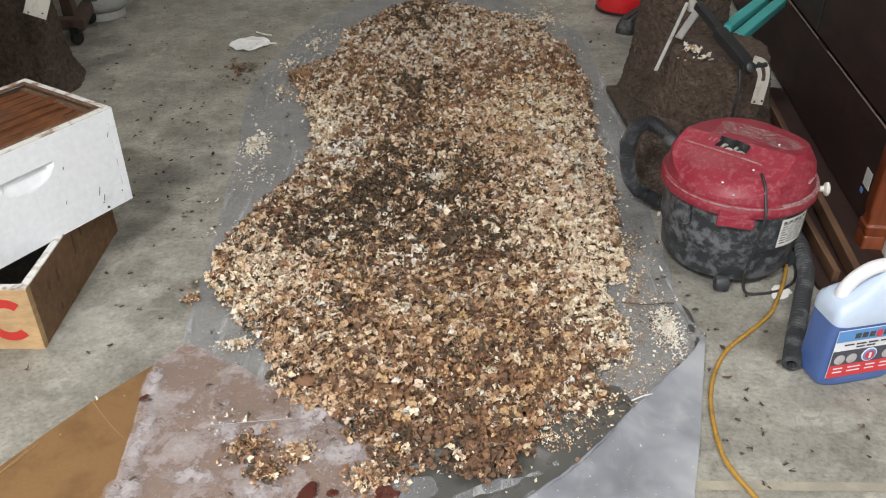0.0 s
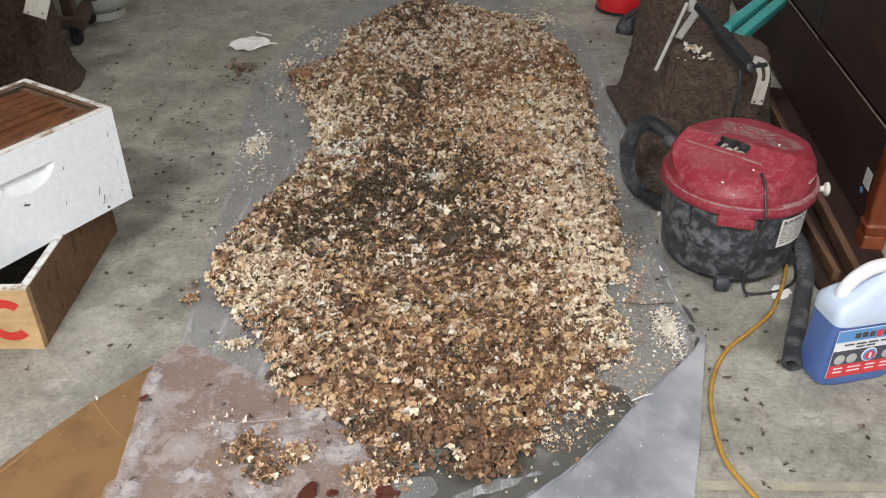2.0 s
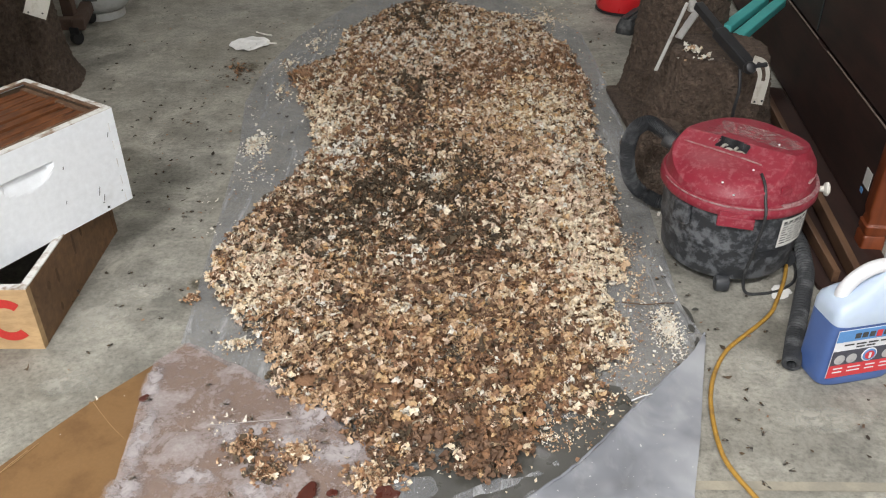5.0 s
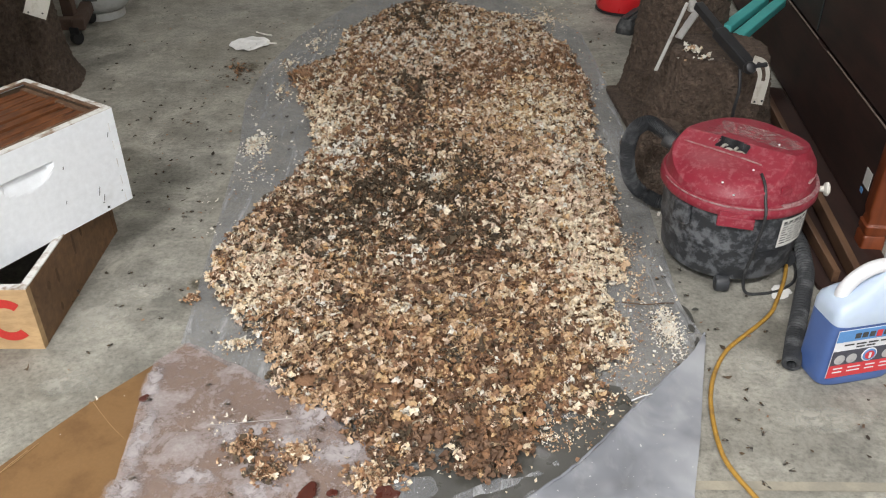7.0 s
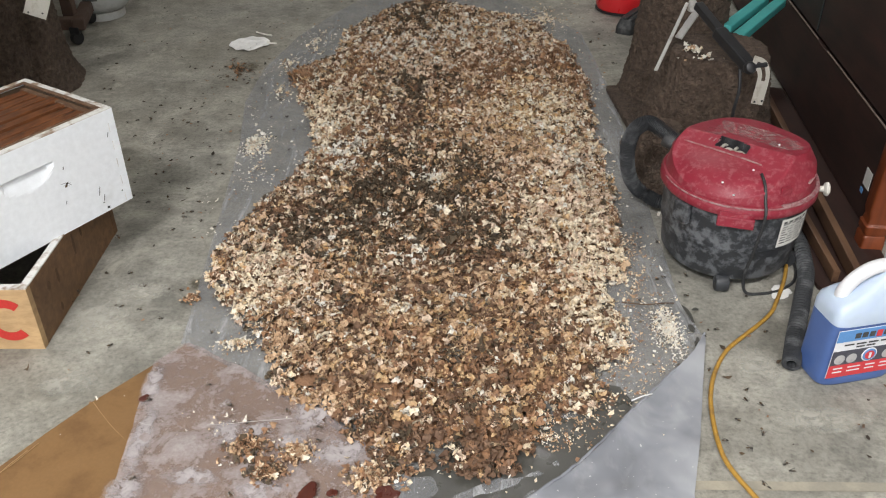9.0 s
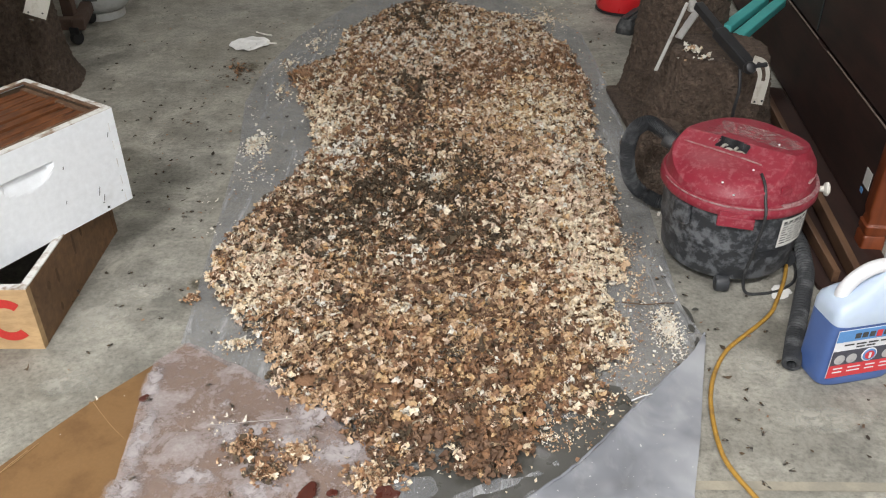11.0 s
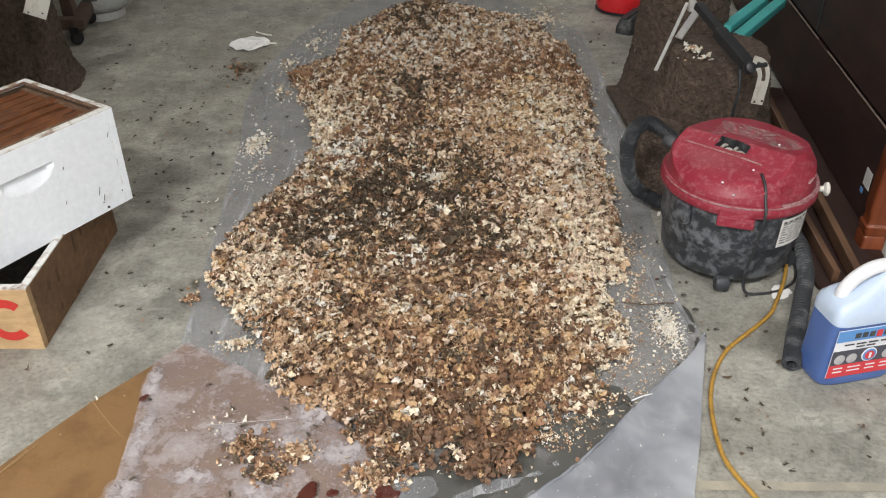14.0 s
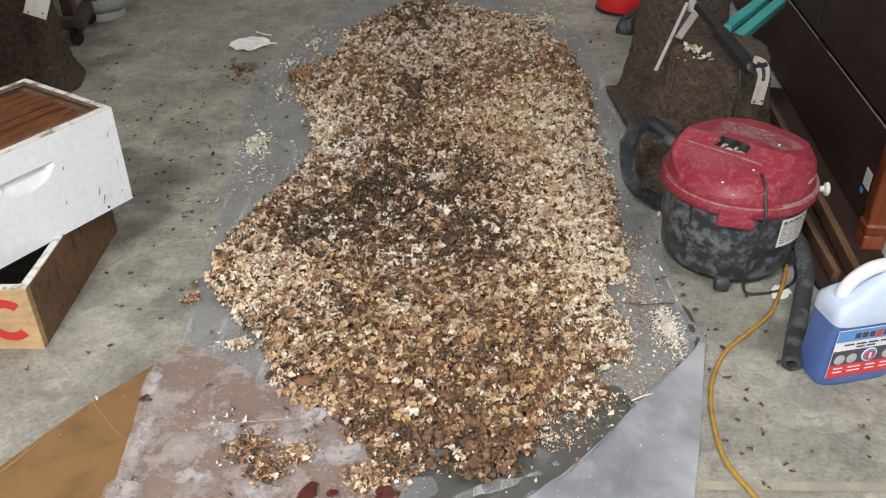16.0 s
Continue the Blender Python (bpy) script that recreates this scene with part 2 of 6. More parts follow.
RUST = painted("rusty_brown_metal", (0.09, 0.055, 0.04), (0.16, 0.10, 0.07), 0.7, 18)
RED_PLASTIC = painted("glossy_red_plastic", (0.62, 0.02, 0.025), (0.5, 0.02, 0.02), 0.3, 8)
PAPER = painted("crumpled_white_paper", (0.78, 0.77, 0.75), (0.68, 0.67, 0.64), 0.8, 20)
BEE_DARK = painted("dark_bee", (0.018, 0.013, 0.009), (0.04, 0.028, 0.015), 0.5, 400)
BEE_AMBER = painted("amber_bee_band", (0.11, 0.062, 0.022), (0.06, 0.035, 0.015), 0.5, 400)
DRIP = painted("dark_red_drip", (0.085, 0.022, 0.014), (0.13, 0.04, 0.022), 0.25, 30)
PROPOLIS = painted("brown_propolis", (0.13, 0.07, 0.04), (0.22, 0.15, 0.10), 0.6, 45.0, 0.56)
DEBRIS = flakes_tone("dark_debris", [(0, (0.03, 0.024, 0.018)), (0.6, (0.06, 0.045, 0.03)), (1, (0.14, 0.09, 0.05))])
OLIVE = painted("yellow_green_cloth", (0.20, 0.19, 0.07), (0.14, 0.135, 0.055), 0.85, 12)


def stump_build(nt, b):
    lump = grain(nt, 62, 3, 0.55)
    fine = grain(nt, 190, 3, 0.6)
    blot = grain(nt, 7, 4, 0.6)
    tone = ramp(nt, lump, [(0.3, (0.065, 0.042, 0.030)), (0.7, (0.150, 0.105, 0.076))])
    tone = mix(nt, 0.5, tone, ramp(nt, blot, [(0.3, grey(0.6)), (0.65, grey(1.1))]), "MULTIPLY")
    nt.links.new(tone, b.inputs["Base Color"])
    b.inputs["Roughness"].default_value = 0.85
    bump(nt, b, mix(nt, 0.3, lump, fine), 1.0, 0.035)


STUMP = material("rough_brown_bark", stump_build)


def waxy_build(nt, b):
    """Clear film with clouds of hardened white wax on it."""
    cloud = grain(nt, 11, 8, 0.70, None, 0.35)
    streak = grain(nt, 60, 5, 0.7)
    fleck = grain(nt, 120, 4, 0.65)
    wax = ramp(nt, cloud, [(0.50, grey(0)), (0.56, grey(0.5)), (0.68, grey(0.9))])
    thin = ramp(nt, streak, [(0.54, grey(0)), (0.72, grey(0.6))])
    cover = mix(nt, 1.0, wax, thin, "SCREEN")
    cover = mix(nt, 0.6, cover, ramp(nt, fleck, [(0.3, grey(0.3)), (0.6, grey(1))]), "MULTIPLY")
    nt.links.new(mix(nt, cover, (0.36, 0.285, 0.265), (0.44, 0.395, 0.39)), b.inputs["Base Color"])
    nt.links.new(ramp(nt, cover, [(0.0, grey(0.50)), (0.8, grey(0.93))]), b.inputs["Alpha"])
    nt.links.new(ramp(nt, cover, [(0.0, grey(0.22)), (0.7, grey(0.5))]), b.inputs["Roughness"])
    bump(nt, b, cloud, 0.6, 0.010)


FILM_PINK = material("waxy_polythene", waxy_build)


def wing_build(nt, b):
    b.inputs["Base Color"].default_value = (0.35, 0.32, 0.27, 1)
    b.inputs["Alpha"].default_value = 0.35
    b.inputs["Roughness"].default_value = 0.25


WING = material("bee_wing", wing_build)


def jug_build(nt, b):
    g = grain(nt, 12, 4)
    nt.links.new(ramp(nt, g, [(0.3, (0.46, 0.55, 0.69)), (0.7, (0.56, 0.64, 0.76))]), b.inputs["Base Color"])
    b.inputs["Roughness"].default_value = 0.35
    b.inputs["Subsurface Weight"].default_value = 0.3
    b.inputs["Subsurface Radius"].default_value = (0.02, 0.02, 0.03)


def liquid_build(nt, b):
    g = grain(nt, 9, 4)
    nt.links.new(ramp(nt, g, [(0.3, (0.062, 0.115, 0.30)), (0.7, (0.085, 0.150, 0.37))]), b.inputs["Base Color"])
    b.inputs["Roughness"].default_value = 0.32


JUG_WHITE = material("milky_jug_plastic", jug_build)
JUG_BLUE = material("blue_liquid_in_plastic", liquid_build)
LABEL_RED = painted("label_red", (0.66, 0.05, 0.06), (0.60, 0.06, 0.07), 0.4, 30)
LABEL_BLUE = painted("label_blue", (0.12, 0.30, 0.62), (0.10, 0.26, 0.56), 0.4, 30)
LABEL_WHITE = painted("label_white", (0.78, 0.78, 0.80), (0.72, 0.72, 0.74), 0.4, 30)
LABEL_DARK = painted("label_picture", (0.07, 0.07, 0.09), (0.16, 0.15, 0.16), 0.4, 60)
LABEL_GREY = painted("label_picture_grey", (0.45, 0.44, 0.44), (0.3, 0.3, 0.32), 0.4, 60)


# ---- mesh helpers ----
def link(name, bm, mats, parent=None, smooth=False):
    me = bpy.data.meshes.new(name)
    bm.normal_update()
    bm.to_mesh(me)
    bm.free()
    for m in mats if isinstance(mats, (list, tuple)) else [mats]:
        me.materials.append(m)
    if smooth:
        me.polygons.foreach_set("use_smooth", [True] * len(me.polygons))
        me.set_sharp_from_angle(angle=radians(40))
    ob = new(name, me)
    if parent:
        ob.parent = parent
    return ob


def part(name, bm, mat, parent, label="", smooth=False):
    ob = link(name, bm, mat, parent, smooth)
    return tagged(ob, label) if label else ob


def thing(name, m, label, category, group="", kind=""):
    ob = new(name)
    ob.empty_display_size = 0.1
    ob.matrix_world = m
    return tagged(ob, label, category, group, kind)


def add_box(bm, size, at=(0, 0, 0), bevel=0.0, turn=None, mat=0):
    made = bmesh.ops.create_cube(bm, size=1, matrix=Matrix.Translation(at) @ (turn or Matrix()) @ Matrix.Diagonal((*size, 1)))
    verts = made["verts"]
    faces = {f for v in verts for f in v.link_faces}
    for f in faces:
        f.material_index = mat
    if bevel:
        edges = list({e for v in verts for e in v.link_edges})
        out = bmesh.ops.bevel(bm, geom=edges, offset=bevel, segments=2, affect="EDGES", profile=0.6)
        for f in out["faces"]:
            f.material_index = mat
    return bm


def box(size, at=(0, 0, 0), bevel=0.0, turn=None):
    return add_box(bmesh.new(), size, at, bevel, turn)


def lathe(profile, seg=40, bm=None, squash=None, mat=0):
    """Turns (radius, height) pairs about z; squash(angle, r, z) may change the radius."""
    bm = bm or bmesh.new()
    rings = []
    for r, z in profile:
        ring = []
        for i in range(seg):
            a = math.tau * i / seg
            rr = squash(a, r, z) if squash else r
            ring.append(bm.verts.new((rr * math.cos(a), rr * math.sin(a), z)))
        rings.append(ring)
    for p, q in zip(rings, rings[1:]):
        for i in range(seg):
            j = (i + 1) % seg
            bm.faces.new((p[i], p[j], q[j], q[i])).material_index = mat
    for ring, flip in ((rings[0], True), (rings[-1], False)):
        bm.faces.new(ring[::-1] if flip else ring).material_index = mat
    return bm


def glide(points, n):
    """A smooth line of n points through the given ones (Catmull-Rom)."""
    P = [Vector(p) for p in points]
    P = [P[0] * 2 - P[1]] + P + [P[-1] * 2 - P[-2]]
    out = []
    spans = len(P) - 3
    for k in range(n):
        u = k / (n - 1) * spans
        i = min(int(u), spans - 1)
        t = u - i
        a, b, c, d = P[i:i + 4]
        out.append(0.5 * ((2 * b) + (c - a) * t + (2 * a - 5 * b + 4 * c - d) * t * t + (3 * b - a - 3 * c + d) * t ** 3))
    return out


def tube(points, radius, n=80, seg=10, ribs=0.0, pitch=2, bm=None, hollow=0.0):
    """A round hose along a smooth line; ribs: height of its rings."""
    bm = bm or bmesh.new()
    line = glide(points, n)
    rings = []
    side = None
    for i, p in enumerate(line):
        d = (line[min(i + 1, n - 1)] - line[max(i - 1, 0)]).normalized()
        if side is None:
            side = d.orthogonal().normalized()
        side = (side - d * side.dot(d)).normalized()
        up = d.cross(side)
        r = radius + (ribs if i % pitch < pitch / 2 else 0.0)
        rings.append([bm.verts.new(p + (side * math.cos(a) + up * math.sin(a)) * r) for a in [math.tau * k / seg for k in range(seg)]])
    for p, q in zip(rings, rings[1:]):
        for i in range(seg):
            j = (i + 1) % seg
            bm.faces.new((p[i], p[j], q[j], q[i]))
    for ring, back, step in ((rings[0], True, 1), (rings[-1], False, -2)):
        if hollow:
            centre = sum((v.co for v in ring), Vector()) / seg
            inward = (line[1] - line[0] if back else line[-2] - line[-1]).normalized() * hollow
            inner = [bm.verts.new(centre + (v.co - centre) * 0.8) for v in ring]
            deep = [bm.verts.new(v.co + inward) for v in inner]
            for a, b in ((ring, inner), (inner, deep)):
                for i in range(seg):
                    j = (i + 1) % seg
                    bm.faces.new((a[i], b[i], b[j], a[j]) if not back else (a[j], b[j], b[i], a[i]))
            bm.faces.new(deep)
        else:
            bm.faces.new(ring[::-1] if back else ring)
    return bm


def outline_inside(poly, x, y):
    """Signed distance of the points to a closed outline, positive inside."""
    P = np.array(poly, float)
    Q = np.roll(P, -1, 0)
    x, y = np.asarray(x, float), np.asarray(y, float)
    best = np.full(x.shape, 1e9)
    inside = np.zeros(x.shape, bool)
    for (ax, ay), (bx, by) in zip(P, Q):
        dx, dy = bx - ax, by - ay
        t = np.clip(((x - ax) * dx + (y - ay) * dy) / (dx * dx + dy * dy), 0, 1)
        best = np.minimum(best, np.hypot(x - ax - t * dx, y - ay - t * dy))
        cross = ((ay > y) != (by > y)) & (x < dx * (y - ay) / (dy if abs(dy) > 1e-12 else 1e-12) + ax)
        inside ^= cross
    return np.where(inside, best, -best)


def wave(x, y, seed, size):
    """Smooth random field in about -1..1 with bumps of that size."""
    rng = np.random.RandomState(seed)
    total = np.zeros(np.shape(x))
    for k in range(14):
        a, ph, s = rng.uniform(0, math.tau), rng.uniform(0, math.tau), rng.uniform(0.4, 2.4)
        total += np.sin((np.cos(a) * x + np.sin(a) * y) * math.tau / (size * 2) * s + ph)
    return total / 5.3


def sheet(poly, step, lift):
    """A thin film over an outline: a fine grid cut to it, raised by lift(x, y)."""
    P = np.array(poly)
    x0, y0 = P.min(0)
    x1, y1 = P.max(0)
    bm = bmesh.new()
    face = bm.faces.new([bm.verts.new((x, y, 0)) for x, y in poly])
    for axis, lo, hi in ((0, x0, x1), (1, y0, y1)):
        v = lo + step
        while v < hi:
            co, no = [0, 0, 0], [0, 0, 0]
            co[axis], no[axis] = v, 1
            bmesh.ops.bisect_plane(bm, geom=bm.verts[:] + bm.edges[:] + bm.faces[:], plane_co=co, plane_no=no)
            v += step
    for v in bm.verts:
        v.co.z = lift(v.co.x, v.co.y)
    return bm


# ---- the garage ----
def garage():
    g = box((40, 60, 0.2), (0, 0, -0.13))
    tagged(link("ground", g, DRIVE), "pale concrete driveway outside the garage", "ground", kind="structure")
    fl = bmesh.new()
    bmesh.ops.create_grid(fl, x_segments=1, y_segments=1, size=1, matrix=Matrix.Translation((-0.8, 1.7, 0)) @ Matrix.Diagonal((2.75, 4.0, 1, 1)))
    bmesh.ops.solidify(fl, geom=fl.faces[:], thickness=0.02)
    tagged(link("floor", fl, CONCRETE), "grey stained concrete garage floor with scattered dead bees", "floor", kind="structure")
    for name, size, at in (("wall_east", (0.12, 8.0, 3.7), (2.01, 1.7, 1.85)), ("wall_west", (0.12, 8.0, 3.7), (-3.61, 1.7, 1.85)),
                           ("wall_north", (5.5, 0.12, 3.7), (-0.8, 5.64, 1.85)), ("wall_south_lintel", (5.5, 0.12, 1.5), (-0.8, -2.24, 2.95)),
                           # unseen partition, added to block light from the stump and far-left floor
                           ("added_shade_wall", (2.19, 0.10, 1.7), (-2.455, 2.38, 0.85)),
                           ("wall_south_west", (0.35, 0.12, 2.2), (-3.375, -2.24, 1.1)), ("wall_south_east", (0.5, 0.12, 2.2), (1.70, -2.24, 1.1))):
        tagged(link(name, box(size, at), WALL_PAINT), "plain painted wall, out of view", "wall", kind="structure")
    tagged(link("ceiling", box((5.74, 8.2, 0.1), (-0.8, 1.7, 3.75)), CEILING_PAINT), "plain white garage ceiling", "ceiling", kind="structure")


garage()


# housing for an added lamp; no such fixture is in view
def added_ceiling_light(x, y):
    lamp = thing("added_ceiling_light", pose(x, y, 3.7), "unseen long white light added under the garage ceiling", "ceiling light", "ceiling lights")
    part("housing", box((1.06, 0.56, 0.05), (0, 0, -0.025), 0.008), CEILING_PAINT, lamp)
    for k in (-1, 1):
        part("end_cap", box((0.02, 0.54, 0.03), (k * 0.52, 0, -0.064), 0.003), BLACK_METAL_AND_SHADE, lamp)


for lx, ly, watts in ADDED_CEILING_LIGHTS:
    added_ceiling_light(lx, ly)
# ---- wooden hive boxes ----
def board(w, h, t, scoop=None):
    """An upright board w x h facing -y, t thick; scoop (half length, top height, drop) carves a handhold into it."""
    bm = bmesh.new()
    nx, nz = (64, 40) if scoop else (2, 2)
    front = []
    for j in range(nz + 1):
        row = []
        for i in range(nx + 1):
            x, z, d = (i / nx - 0.5) * w, j / nz * h, 0.0
            if scoop:
                a, top, drop = scoop
                if abs(x) < a and z < top:
                    reach = drop * math.sqrt(max(0.0, 1 - (x / a) ** 2)) + 1e-6
                    if top - z < reach:
                        d = 0.013 * (1 - (top - z) / reach) * min(1.0, (a - abs(x)) / 0.008)
            row.append(bm.verts.new((x, d, z)))
        front.append(row)
    for j in range(nz):
        for i in range(nx):
            bm.faces.new((front[j][i], front[j][i + 1], front[j + 1][i + 1], front[j + 1][i]))
    corners = [bm.verts.new((x, t, z)) for x, z in ((-w / 2, 0), (w / 2, 0), (w / 2, h), (-w / 2, h))]
    bm.faces.new(corners[::-1])
    rim = front[0] + [r[-1] for r in front[1:]] + front[-1][-2::-1] + [r[0] for r in front[-2:0:-1]]
    marks = {front[0][0]: corners[0], front[0][-1]: corners[1], front[-1][-1]: corners[2], front[-1][0]: corners[3]}
    here = corners[0]
    for a, b in zip(rim, rim[1:] + rim[:1]):
        nxt = marks.get(b, here)
        bm.faces.new([b, a, here] if nxt is here else [b, a, here, nxt])
        here = nxt
    return bm


def hive_box(m, w, d, h, coat_front, coat_side, inside, label, scoop=None, thick=0.019):
    hive = thing("hive_box", m, label, "hive box", "hive boxes")
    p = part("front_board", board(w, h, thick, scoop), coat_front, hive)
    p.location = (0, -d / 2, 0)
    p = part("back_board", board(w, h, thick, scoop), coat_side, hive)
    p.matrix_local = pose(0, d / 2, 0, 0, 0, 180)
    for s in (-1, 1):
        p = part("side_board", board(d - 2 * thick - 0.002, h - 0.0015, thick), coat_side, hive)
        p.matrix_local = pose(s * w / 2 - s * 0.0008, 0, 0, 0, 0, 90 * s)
    li = bmesh.new()
    for s in (-1, 1):
        add_box(li, (w - 2 * thick - 0.004, 0.003, h - 0.006), (0, s * (d / 2 - thick - 0.003), h / 2 - 0.001))
        add_box(li, (0.003, d - 2 * thick - 0.012, h - 0.006), (s * (w / 2 - thick - 0.003), 0, h / 2 - 0.001))
    part("lining", li, inside, hive, "dark propolis-stained inside of the box")
    for sx, sy, lx, ly in ((0, -1, w, thick), (0, 1, w, thick), (-1, 0, thick, d - 2 * thick), (1, 0, thick, d - 2 * thick)):
        rb = box((lx - 0.001, ly, 0.004), (sx * (w / 2 - thick / 2), sy * (d / 2 - thick / 2), h + 0.001), 0.0012)
        part("rim", rb, WHITE_EDGE, hive, "worn white painted rim")
    return hive


UPPER = pose(-0.7935, 1.8854, 0.1665, 0.2, -0.2, 57.3) @ pose(-0.2525, 0.165, 0)
upper = hive_box(UPPER, 0.505, 0.330, 0.250, WHITE_WOOD, WHITE_WOOD, BOX_INSIDE,
                 "white painted hive box full of brown frames, askew on another", (0.068, 0.186, 0.046))
rng = random.Random(4)
for k in range(8):
    bar = bmesh.new()
    add_box(bar, (0.462, 0.0275, 0.02), bevel=0.002)
    for v in bar.verts:
        v.co.z += 0.0016 * math.sin(v.co.x * 40 + k) + rng.uniform(-0.0006, 0.0006)
    ob = part("frame_bar", bar, COMB_BAR, upper, "propolis-stained wooden frame bar")
    ob.matrix_local = pose(rng.uniform(-0.002, 0.002), -0.124 + k * 0.0354, 0.229 + rng.uniform(-0.0015, 0.0015), rng.uniform(-2, 2), 0, rng.uniform(-0.3, 0.3))
for sx in (-1, 1):
    part("propolis", box((0.010, 0.289, 0.0035), (sx * 0.2305, 0, 0.2522), 0.0008), PROPOLIS, upper, "brown propolis along the inner rim")
    part("propolis", box((0.470, 0.009, 0.0035), (0, sx * 0.1430, 0.2522), 0.0008), PROPOLIS, upper)
    part("frame_rest", box((0.016, 0.287, 0.012), (sx * 0.224, 0, 0.235)), PROPOLIS, upper, "dark ledge that carries the frames")
# dark strips that fill the gaps between bars in place of shade
for k in range(7):
    comb = box((0.43, 0.0075, 0.012), (0, -0.1063 + k * 0.0354, 0.225), 0.002)
    part("gap_shade", comb, BOX_INSIDE, upper)
for k in range(5):
    part("finger_joint", box((0.018, 0.0014, 0.023), (0.2432, -0.1652, 0.016 + k * 0.0475), 0.0005), WHITE_WOOD, upper)
    part("joint_gap", box((0.0012, 0.0012, 0.023), (0.2332, -0.1652, 0.016 + k * 0.0475)), WHITE_EDGE, upper)
for x, z, a, b in ((0.075, 0.075, 0.0012, 0.008), (0.225, 0.19, 0.0012, 0.012), (0.17, 0.028, 0.004, 0.002), (0.166, 0.062, 0.0012, 0.022), (0.175, 0.040, 0.0012, 0.016), (0.18, 0.010, 0.007, 0.006), (0.228, 0.035, 0.003, 0.003), (0.09, 0.16, 0.0015, 0.007)):
    part("paint_chip", box((a, 0.0008, b), (x, -0.1654, z), 0, Matrix.Rotation(0.3, 4, "Y")), GREY_HOSE, upper)

LOWER = pose(-0.9042 - 0.176, 1.4894 + 0.2525, 0, 0, 0, -0.41)
lower = hive_box(LOWER, 0.352, 0.505, 0.1655, PINE_END, PINE_SIDE_SHADED, BOX_INSIDE,
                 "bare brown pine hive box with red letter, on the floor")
letter = bmesh.new()
for k in range(26):
    a0, a1 = [radians(48 + (312 - 48) * q / 26) for q in (k, k + 1)]
    quad = []
    for a, r in ((a0, 0.056), (a1, 0.056), (a1, 0.034), (a0, 0.034)):
        quad.append((r * 0.95 * math.cos(a), r * 1.02 * math.sin(a)))
    lo = [letter.verts.new((x, -0.0008, z)) for x, z in quad]
    hi = [letter.verts.new((x, 0.0004, z)) for x, z in quad]
    letter.faces.new(lo)
    letter.faces.new(hi[::-1])
    for i in range(4):
        letter.faces.new((lo[i], hi[i], hi[(i + 1) % 4], lo[(i + 1) % 4]))
bmesh.ops.remove_doubles(letter, verts=letter.verts, dist=1e-5)
ob = part("letter", letter, RED_PAINT, lower, "red stencilled letter C")
ob.location = (0.114, -0.2533, 0.083)
for side, y, z, ry, rz in ((1, -0.16, 0.11, 0.010, 0.014), (1, -0.11, 0.105, 0.006, 0.022), (1, 0.0, 0.12, 0.007, 0.030), (1, 0.05, 0.125, 0.005, 0.014), (1, 0.20, 0.135, 0.009, 0.011), (1, -0.13, 0.03, 0.006, 0.012)):
    kb = lathe([(1, -0.0006), (0.98, 0.0), (0.7, 0.0006)], 14)
    ob = part("knot", kb, KNOT, lower)
    ob.matrix_local = pose(0.1758, y, z, 0, 90, 0) @ Matrix.Diagonal((rz, ry, 1, 1))


# ---- cardboard and plastic sheets ----
def ripple(amp, size, seed, base):
    return lambda x, y: float(base + amp * (0.6 * wave(x, y, seed, size) + 0.4 * wave(x, y, seed + 5, size * 0.35)))


CARD = [(-0.86, 1.12), (-0.80, 1.215), (-0.735, 1.31), (-0.66, 1.40), (-0.585, 1.493), (-0.47, 1.415), (-0.34, 1.32), (-0.16, 1.18), (-0.10, 0.95), (-0.82, 0.90), (-0.89, 1.06)]
card = thing("cardboard_sheet", pose(0, 0, 0), "flattened brown cardboard under clear plastic on the floor", "cardboard")
cb = sheet(CARD, 0.06, ripple(0.0012, 0.25, 3, 0.0045))
bmesh.ops.solidify(cb, geom=cb.faces[:], thickness=0.003)
part("board", cb, CARDBOARD, card)
part("crease", tube([(-0.733, 1.306, 0.0075), (-0.68, 1.245, 0.0072), (-0.62, 1.185, 0.0075), (-0.5, 1.06, 0.0075)], 0.0007, 24, 5), CARD_EDGE, card, "pale fold crease")

FILM_MAIN = [(-0.60, 1.50), (-0.605, 1.61), (-0.62, 1.85), (-0.64, 2.14), (-0.665, 2.5), (-0.715, 2.86), (-0.70, 3.19), (-0.62, 3.55), (-0.50, 3.85), (-0.35, 4.15), (0.25, 4.2), (0.60, 3.6), (0.625, 2.96),
             (0.60, 2.3), (0.585, 1.92), (0.575, 1.63), (0.60, 1.51), (0.50, 1.38), (0.385, 1.25), (0.26, 1.11), (0.17, 0.97), (-0.08, 0.98), (-0.15, 1.18), (-0.34, 1.315)]
fm = sheet(FILM_MAIN, 0.05, ripple(0.0022, 0.16, 11, 0.0055))
tagged(link("plastic_sheet", fm, FILM, None, True), "translucent grey plastic sheet spread on the concrete under wax flakes", "plastic sheet")

FILM_LEFT = [(-0.578, 1.49), (-0.638, 1.424), (-0.628, 1.25), (-0.61, 1.0), (-0.09, 0.98), (-0.12, 1.10), (-0.16, 1.19), (-0.25, 1.265), (-0.34, 1.33), (-0.45, 1.41)]
fl = sheet(FILM_LEFT, 0.025, ripple(0.006, 0.06, 21, 0.0165))
tagged(link("plastic_sheet", fl, FILM_PINK, None, True), "crumpled clear plastic smeared with wax, over cardboard", "plastic sheet")

FLAP = [(0.60, 1.515), (0.548, 1.43), (0.46, 1.335), (0.388, 1.26), (0.315, 1.176), (0.244, 1.105), (0.161, 1.037), (0.09, 0.975), (0.45, 0.96), (0.462, 1.055), (0.51, 1.2), (0.552, 1.345)]


